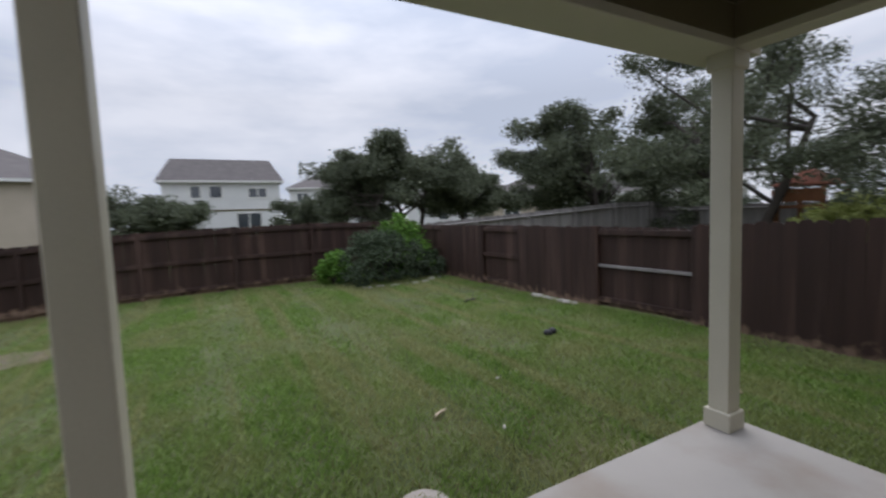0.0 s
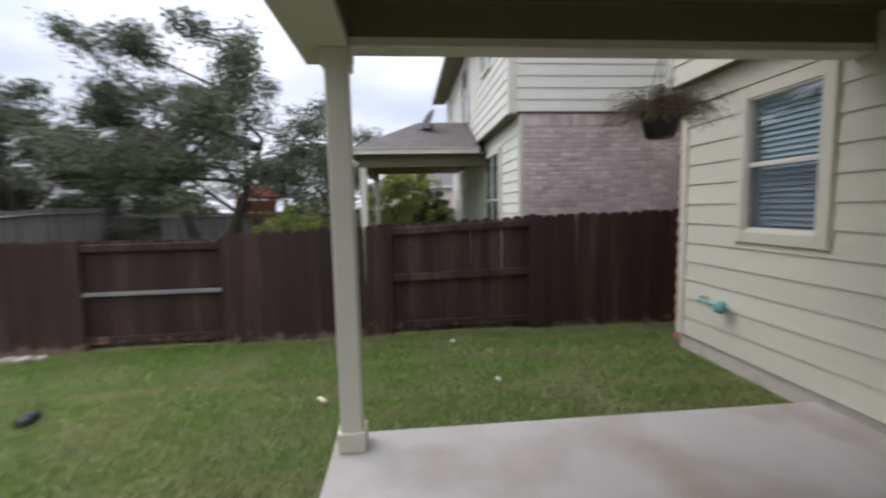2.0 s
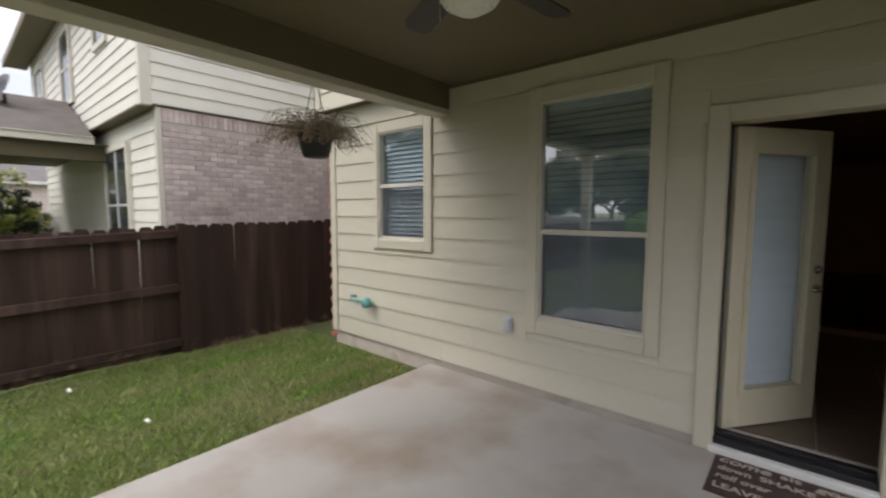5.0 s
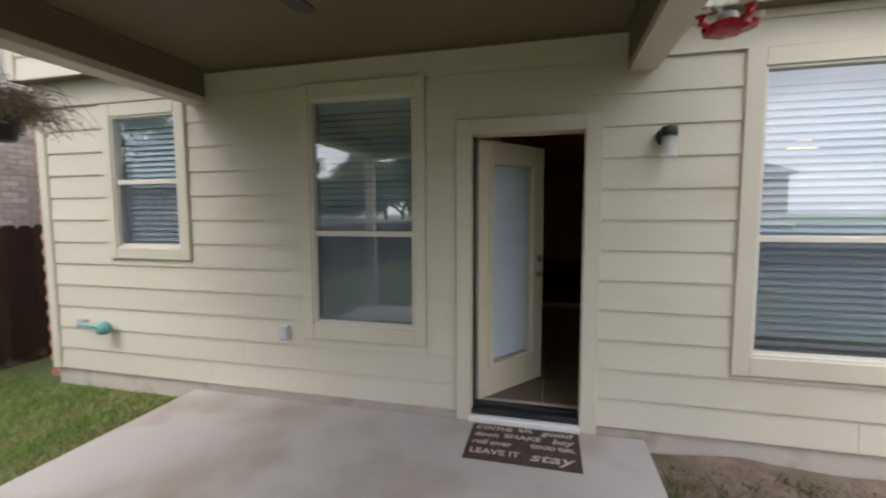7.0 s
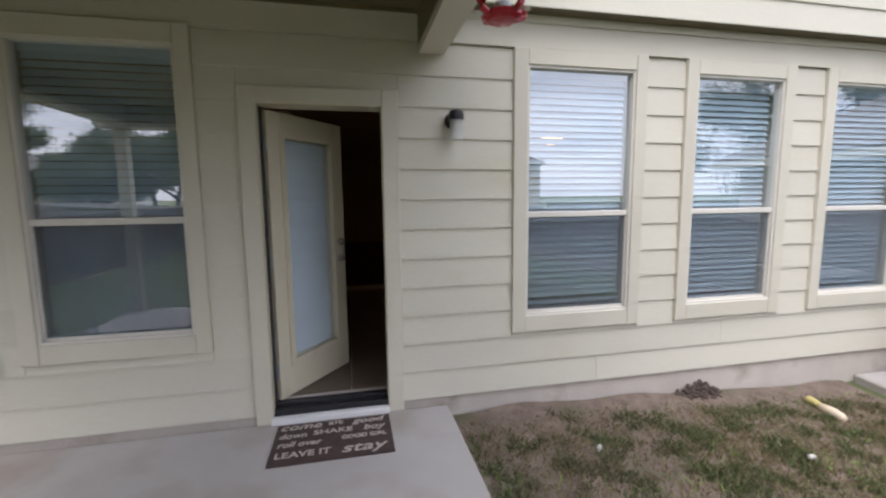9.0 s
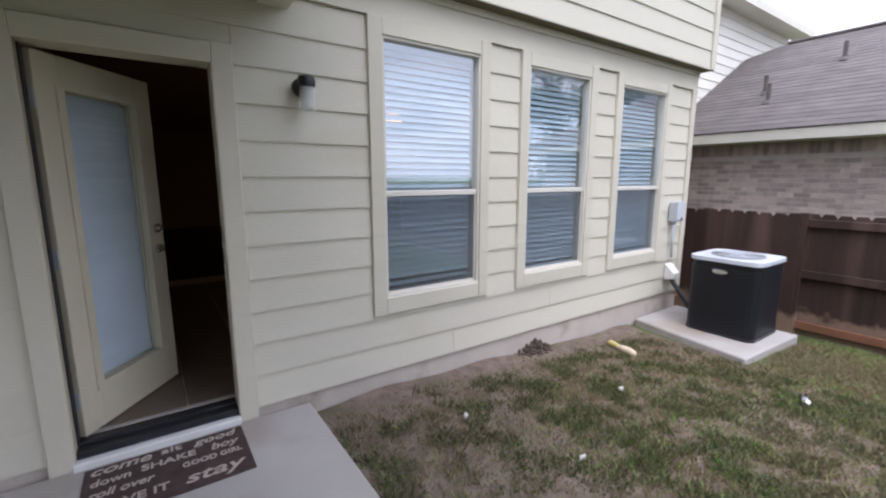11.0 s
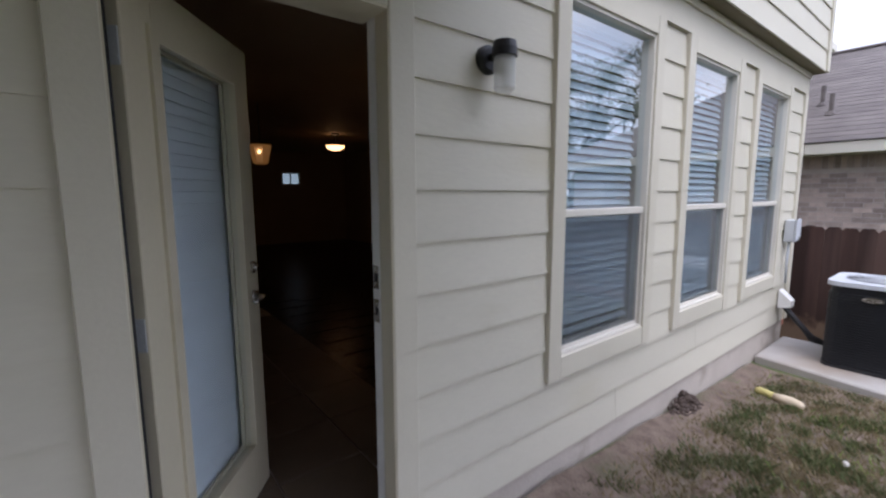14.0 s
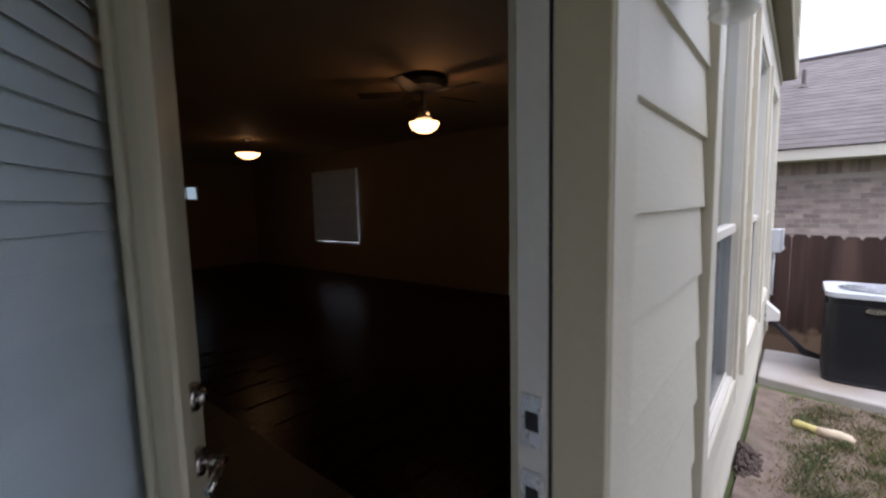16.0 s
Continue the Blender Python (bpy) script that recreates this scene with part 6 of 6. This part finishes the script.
def build_playset():
    x, y = 17.2, 6.4
    p = thing("playset", (x, y, -0.2), "orange-brown timber playset beyond the fence", "playset")
    for dx in (-0.8, 0.8):
        for dy in (-0.6, 0.6):
            part("leg", boxes(((x + dx - 0.06, y + dy - 0.06, -0.2), (x + dx + 0.06, y + dy + 0.06, 2.0))), ORANGE, p)
    part("deck", boxes(((x - 0.9, y - 0.7, 1.35), (x + 0.9, y + 0.7, 1.45))), ORANGE, p)
    part("side_rail", boxes(((x - 0.9, y - 0.7, 1.55), (x - 0.84, y + 0.7, 1.95))), ORANGE, p)
    part("roof", hip_roof(bmesh.new(), x - 0.8, x + 0.8, y - 0.6, y + 0.6, 2.1, 0.5, 0.05, 0.1), BRICK_RED, p)


build_playset()

# ---- the room behind the door ----
plank = box_mesh("floor_board", (-0.6, -0.0625, 0.0), (0.6, 0.0625, 0.009))
plank.materials.append(FLOOR_WOOD)
n = 0
for j in range(34):
    yy = -2.25 - 0.127 * j
    for i in range(5):
        xx = -4.3 + 1.203 * i + 0.4 * (j % 3)
        if xx + 0.6 < -0.38 and n < 170 and xx - 0.6 > -4.97:
            piece("floor_board", plank, room_floor, (xx, yy, 0.0905))
            n += 1
tagged(part("floor_laminate", boxes(((-4.95, -13.28, 0.088), (-0.38, -2.11, 0.0905)), ((-0.38, -13.28, 0.088), (1.24, -6.1, 0.0904))), FLOOR_WOOD, None), "dark laminate floor in the dim room", "floor", kind="structure")
tile = box_mesh("floor_tile", (-0.218, -0.218, 0.0), (0.218, 0.218, 0.008), 0.002)
tile.materials.append(FLOOR_TILE)
for i in range(5):
    for j in range(8):
        piece("floor_tile", tile, room_floor, (-0.155 + 0.443 * i, -2.34 - 0.443 * j, 0.0935))
tagged(part("baseboard", boxes(((-4.97, -13.3, 0.09), (-4.955, -2.12, 0.19)), ((-4.95, -13.3, 0.09), (1.25, -13.285, 0.19)), ((1.235, -13.28, 0.09), (1.25, -4.6, 0.19))), WALL_IN, None), "beige baseboard round the dim room", "baseboard", kind="structure")


def build_room_fan():
    x, y = -2.27, -4.51
    f = thing("ceiling_fan", (x, y, 2.3), "dark indoor ceiling fan with a lit amber bowl", "ceiling fan")
    part("canopy", lathe(bmesh.new(), (x, y, 2.63), [(0.08, 0.0), (0.20, 0.02), (0.24, 0.07), (0.22, 0.12)], 20), BLACK, f)
    part("downrod", lathe(bmesh.new(), (x, y, 2.44), [(0.02, 0.0), (0.02, 0.2)], 10), BLACK, f)
    part("motor", lathe(bmesh.new(), (x, y, 2.345), [(0.06, 0.0), (0.09, 0.02), (0.085, 0.07), (0.04, 0.12)], 20), CHROME, f, "brass motor housing", True)
    part("bowl", lathe(bmesh.new(), (x, y, 2.235), [(0.0, 0.0), (0.07, 0.01), (0.125, 0.045), (0.148, 0.095), (0.14, 0.105)], 22), LAMP_GLOW, f, "lit amber glass bowl", True)
    for k in range(5):
        m = Matrix.Translation((x, y, 2.60)) @ Matrix.Rotation(radians(20 + 72 * k), 4, "Z") @ Matrix.Rotation(radians(11), 4, "X")
        bm = bmesh.new()
        box(bm, (0.20, -0.06, -0.004), (0.62, 0.06, 0.004), 0.003, m)
        part("blade", bm, DARK_WOOD, f)
    lamp = new("fan_lamp", bpy.data.lights.new("fan_lamp", "POINT"))
    lamp.data.energy, lamp.data.color, lamp.data.shadow_soft_size = 0.4, (1.0, 0.55, 0.22), 0.06
    lamp.location = (x + 0.02, y + 0.17, 2.46)


def build_room_light():
    x, y = -2.75, -9.02
    f = thing("ceiling_light", (x, y, 2.45), "semi-flush ceiling light with a lit amber bowl", "ceiling light")
    part("canopy", lathe(bmesh.new(), (x, y, 2.71), [(0.03, 0.0), (0.08, 0.02), (0.085, 0.04)], 18), BLACK, f)
    part("stem", lathe(bmesh.new(), (x, y, 2.50), [(0.01, 0.0), (0.01, 0.22)], 8), BLACK, f)
    part("bowl", lathe(bmesh.new(), (x, y, 2.40), [(0.0, 0.0), (0.09, 0.015), (0.17, 0.06), (0.197, 0.11), (0.19, 0.12)], 24), LAMP_GLOW, f, "lit amber glass bowl", True)
    part("rim", lathe(bmesh.new(), (x, y, 2.505), [(0.185, 0.0), (0.205, 0.0), (0.205, 0.018), (0.185, 0.018)], 24), BLACK, f)
    lamp = new("room_lamp", bpy.data.lights.new("room_lamp", "POINT"))
    lamp.data.energy, lamp.data.color, lamp.data.shadow_soft_size = 0.5, (1.0, 0.55, 0.22), 0.06
    lamp.location = (x, y, 2.62)


# Made-up lantern: its glow replaces a lamplit stretch of hallway wall.
def build_amber_stand_in():
    x, y, z = -0.667, -6.86, 1.93
    f = thing("amber_stand_in", (x, y, z), "glowing amber shape standing in for a lamplit wall", "pendant lamp")
    part("glass", lathe(bmesh.new(), (x, y, z), [(0.07, 0.0), (0.10, 0.02), (0.155, 0.24), (0.15, 0.26)], 8), AMBER_STAND_IN, f, "amber glow for a lamplit wall")
    part("rim", lathe(bmesh.new(), (x, y, z + 0.262), [(0.165, 0.0), (0.165, 0.012), (0.05, 0.04)], 16), BLACK, f)
    part("bulb", lathe(bmesh.new(), (x + 0.05, y + 0.145, z + 0.13), [(0.003, 0.0), (0.02, 0.012), (0.022, 0.03), (0.01, 0.05)], 12), LAMP_GLOW, f, "glowing bulb", True)
    part("cord", lathe(bmesh.new(), (x, y, z + 0.30), [(0.006, 0.0), (0.006, 2.75 - z - 0.30)], 6), BLACK, f)


build_room_fan()
build_room_light()
build_amber_stand_in()
win = thing("window_7", (-5.0, -9.66, 0.74), "white-framed side window with lowered blinds", "window", kind="structure")
part("window_frame", boxes(((-5.03, -10.46, 0.74), (-4.96, -10.42, 2.36)), ((-5.03, -8.90, 0.74), (-4.96, -8.86, 2.36)), ((-5.03, -10.42, 2.32), (-4.96, -8.90, 2.36)), ((-5.03, -10.42, 0.74), (-4.955, -8.90, 0.78)), ((-5.03, -9.68, 0.78), (-4.96, -9.64, 2.32))), WHITE, win)
bl = thing("window_blind", (-4.94, -9.66, 0.77), "white lowered blind in the dim room", "blind", "window blinds")
me = box_mesh("slat", (-0.024, -0.80, -0.001), (0.024, 0.80, 0.001))
me.materials.append(BLIND)
for i in range(38):
    piece("slat", me, bl, (-4.93, -9.66, 0.82 + 0.041 * i), (0, radians(-81), 0))
win = thing("window_8", (-3.265, -13.35, 1.79), "small bright window in the far wall", "window", kind="structure")
part("window_frame", boxes(((-3.54, -13.4, 1.79), (-3.50, -13.32, 2.17)), ((-3.03, -13.4, 1.79), (-2.99, -13.32, 2.17)), ((-3.50, -13.4, 2.13), (-3.03, -13.32, 2.17)), ((-3.50, -13.4, 1.79), (-3.03, -13.32, 1.83)), ((-3.28, -13.38, 1.83), (-3.25, -13.34, 2.13))), WHITE, win)
# Dark tint added here to weaken the daylight through the opening.
part("pane", sheet(-3.50, -3.03, 1.83, 2.13, -13.39), DIM_GLASS, win, "pane tinted to dim the daylight").visible_shadow = False

# ---- grass ----
def grass_patch(name, material, count, seed, xr, yr, height, keep, label, group=""):
    rng = np.random.default_rng(seed)
    x, y = rng.uniform(*xr, count), rng.uniform(*yr, count)
    ok = np.array([keep(a, b, r) for a, b, r in zip(x, y, rng.random(count))])
    x, y = x[ok], y[ok]
    n = len(x)
    z = np.array([ground_z(a, b) for a, b in zip(x, y)]) - 0.004
    az = rng.uniform(0, 2 * np.pi, n)
    h = height * (0.5 + 0.9 * rng.random(n))
    w = 0.0035 + 0.004 * rng.random(n)
    lean = h * rng.uniform(0.2, 1.3, n)
    la = rng.uniform(0, 2 * np.pi, n)
    c, s = np.cos(az) * w, np.sin(az) * w
    tx, ty = x + np.cos(la) * lean, y + np.sin(la) * lean
    q = np.stack([np.stack([x - c, y - s, z], 1), np.stack([x + c, y + s, z], 1), np.stack([tx + c * 0.3, ty + s * 0.3, z + h], 1), np.stack([tx - c * 0.3, ty - s * 0.3, z + h], 1)], axis=1)
    ob = link_mesh(name, quads_mesh(name, q, material), None, None)
    tagged(ob, label, "grass", group, "stuff")


def lush(x, y, r):
    if in_house(x, y) or on_slab(x, y) or not -5.7 < x < 6.2 or (x < -3.9 and y < -0.6):
        return False
    d = 0.75 + 0.5 * noise.noise((x * 0.55, y * 0.55, 2.0)) + 0.35 * noise.noise((x * 2.3, y * 2.3, 5.0))
    if x < -0.1 and y < 1.6:
        d = 0.17 + 0.25 * noise.noise((x * 0.8, y * 0.8, 2.0)) + 0.35 * noise.noise((x * 3.1, y * 3.1, 5.0)) - 0.40 * ease(-y, 0.6, 1.75)
    strip = 0.42 * max(0.0, math.sin(x * 3.9 + 0.6 * noise.noise((x, y, 1.0)))) if y > 4 else 0.0
    return r < d - strip


def dry(x, y, r):
    if in_house(x, y) or on_slab(x, y) or not -5.7 < x < 6.2 or (x < -3.9 and y < -0.6):
        return False
    d = 0.25 - 0.6 * noise.noise((x * 0.55, y * 0.55, 2.0))
    if x < -0.1 and y < 1.6:
        d += 0.6 - 0.3 * ease(-y, 1.1, 1.7)
    return r < d


grass_patch("grass", BLADE, 330000, 1, (-5.7, 6.2), (-1.92, 5.5), 0.045, lush, "green uneven lawn grass near the patio")
grass_patch("grass", BLADE, 170000, 2, (-5.7, 6.2), (5.5, 12.8), 0.055, lush, "green lawn grass towards the rear fence")
grass_patch("dry_grass", BLADE_DRY, 80000, 3, (-5.7, 6.2), (-1.92, 5.5), 0.028, dry, "dry straw-coloured grass on the worn lawn")
grass_patch("dry_grass", BLADE_DRY, 26000, 4, (-5.7, 6.2), (5.5, 12.8), 0.035, dry, "dry straw-coloured grass near the fence")

def clumps(x, y, r):
    return -3.9 < x < -0.25 and not on_slab(x, y) and noise.noise((x * 4.2, y * 4.2, 9.0)) + 0.5 * noise.noise((x * 9, y * 9, 3.0)) + 0.3 * ease(y, -1.2, 0.8) > -0.06 + 0.3 * r + 0.4 * ease(-y, 1.6, 1.86)


def straw(x, y, r):
    return -5.5 < x < -0.25 and not on_slab(x, y) and not (x < -3.9 and y < -0.6) and r < 0.80 - 0.45 * ease(-y, 1.55, 1.86) + 0.4 * noise.noise((x * 1.7, y * 1.7, 4.0))


grass_patch("grass", BLADE_WEED, 110000, 5, (-4.0, -0.2), (-1.8, 1.4), 0.042, clumps, "tufts of green weeds on worn ground")
grass_patch("dry_grass", BLADE_DRY, 80000, 6, (-5.5, -0.2), (-1.8, 1.6), 0.04, straw, "dry straw-coloured grass on worn ground")

# ---- pale bare patch on the lawn ----
verts = [(-2.35, 7.7, ground_z(-2.35, 7.7) + 0.03)]
for k in range(40):
    a = 2 * math.pi * k / 40
    r = 1.0 + 0.3 * noise.noise((math.cos(a) * 1.5, math.sin(a) * 1.5, 2.0))
    px, py = -2.35 + 0.85 * r * math.cos(a), 7.7 + 0.55 * r * math.sin(a)
    verts.append((px, py, ground_z(px, py) + 0.022))
me = raw_mesh("sand_patch", verts, [(0, 1 + k, 1 + (k + 1) % 40) for k in range(40)])
tagged(link_mesh("sand_patch", me, DIRT, None), "pale bare sandy patch in the lawn", "sand", kind="structure")

# ---- loose soil heap at the foundation ----
bm = bmesh.new()
for k in range(150):
    rng = random.Random(100 + k)
    a, r = rng.uniform(0, 6.28), 0.30 * rng.random() ** 0.8
    s = 0.007 + 0.018 * rng.random()
    hx, hy = -2.40 + r * math.cos(a) * 0.9, -1.925 + abs(r * math.sin(a)) * 0.45
    bmesh.ops.create_icosphere(bm, subdivisions=1, radius=s, matrix=Matrix.Translation((hx, hy, ground_z(hx, hy) + 0.015 + 0.11 * (1 - r / 0.30) * rng.uniform(0.5, 1.1))) @ Matrix.Rotation(a, 4, "X") @ Matrix.Diagonal((1.0, 0.8, 0.7 + 0.6 * rng.random(), 1)))
tagged(part("soil_heap", bm, SOIL_DARK, None), "crumbly dark soil heap against the foundation", "soil", kind="stuff")

# ---- brickwork last ----
brick_courses(east_wall, BRICK_PINK, 7.69, -6.0, -0.80, 0.9, 2.84, -1, 300, -2.0)
sold = box_mesh("brick", (-0.05, -0.033, 0.0), (0.05, 0.033, 0.19), 0.004)
sold.materials.append(BRICK_PINK)
for k in range(46):
    piece("brick", sold, east_wall, (7.735, -0.84 - 0.076 * k, 2.85))
brick_courses(west_wall, BRICK_TAN, -8.0, -4.2, 2.2, 0.6, 1.88, 1, 300, -1.4)
sold = box_mesh("brick", (-0.05, -0.033, 0.0), (0.05, 0.033, 0.19), 0.004)
sold.materials.append(BRICK_TAN)
for k in range(60):
    piece("brick", sold, west_wall, (-8.045, -4.0 + 0.076 * k, 1.89))
brick_e = tagged(part("wall_side_brick", boxes(((5.20, -8.0, -0.3), (5.252, -1.96, 2.8))), MORTAR, None), "red brick side wall at the house corner", "wall", kind="structure")
brick_w = tagged(part("wall_side_brick", boxes(((-5.122, -8.0, -0.3), (-5.07, -1.96, 2.8))), MORTAR, None), "red brick side wall at the house corner", "wall", kind="structure")
for parent, x in ((brick_e, 5.318), (brick_w, -5.178)):
    me = box_mesh("brick", (-0.055, -0.1, 0.0), (0.055, 0.1, 0.066), 0.004)
    me.materials.append(BRICK_RED)
    for k in range(36):
        for j in range(3):
            piece("brick", me, parent, (x, -2.06 - 0.213 * j - (0.1 if k % 2 else 0.0), -0.06 + 0.0765 * k))
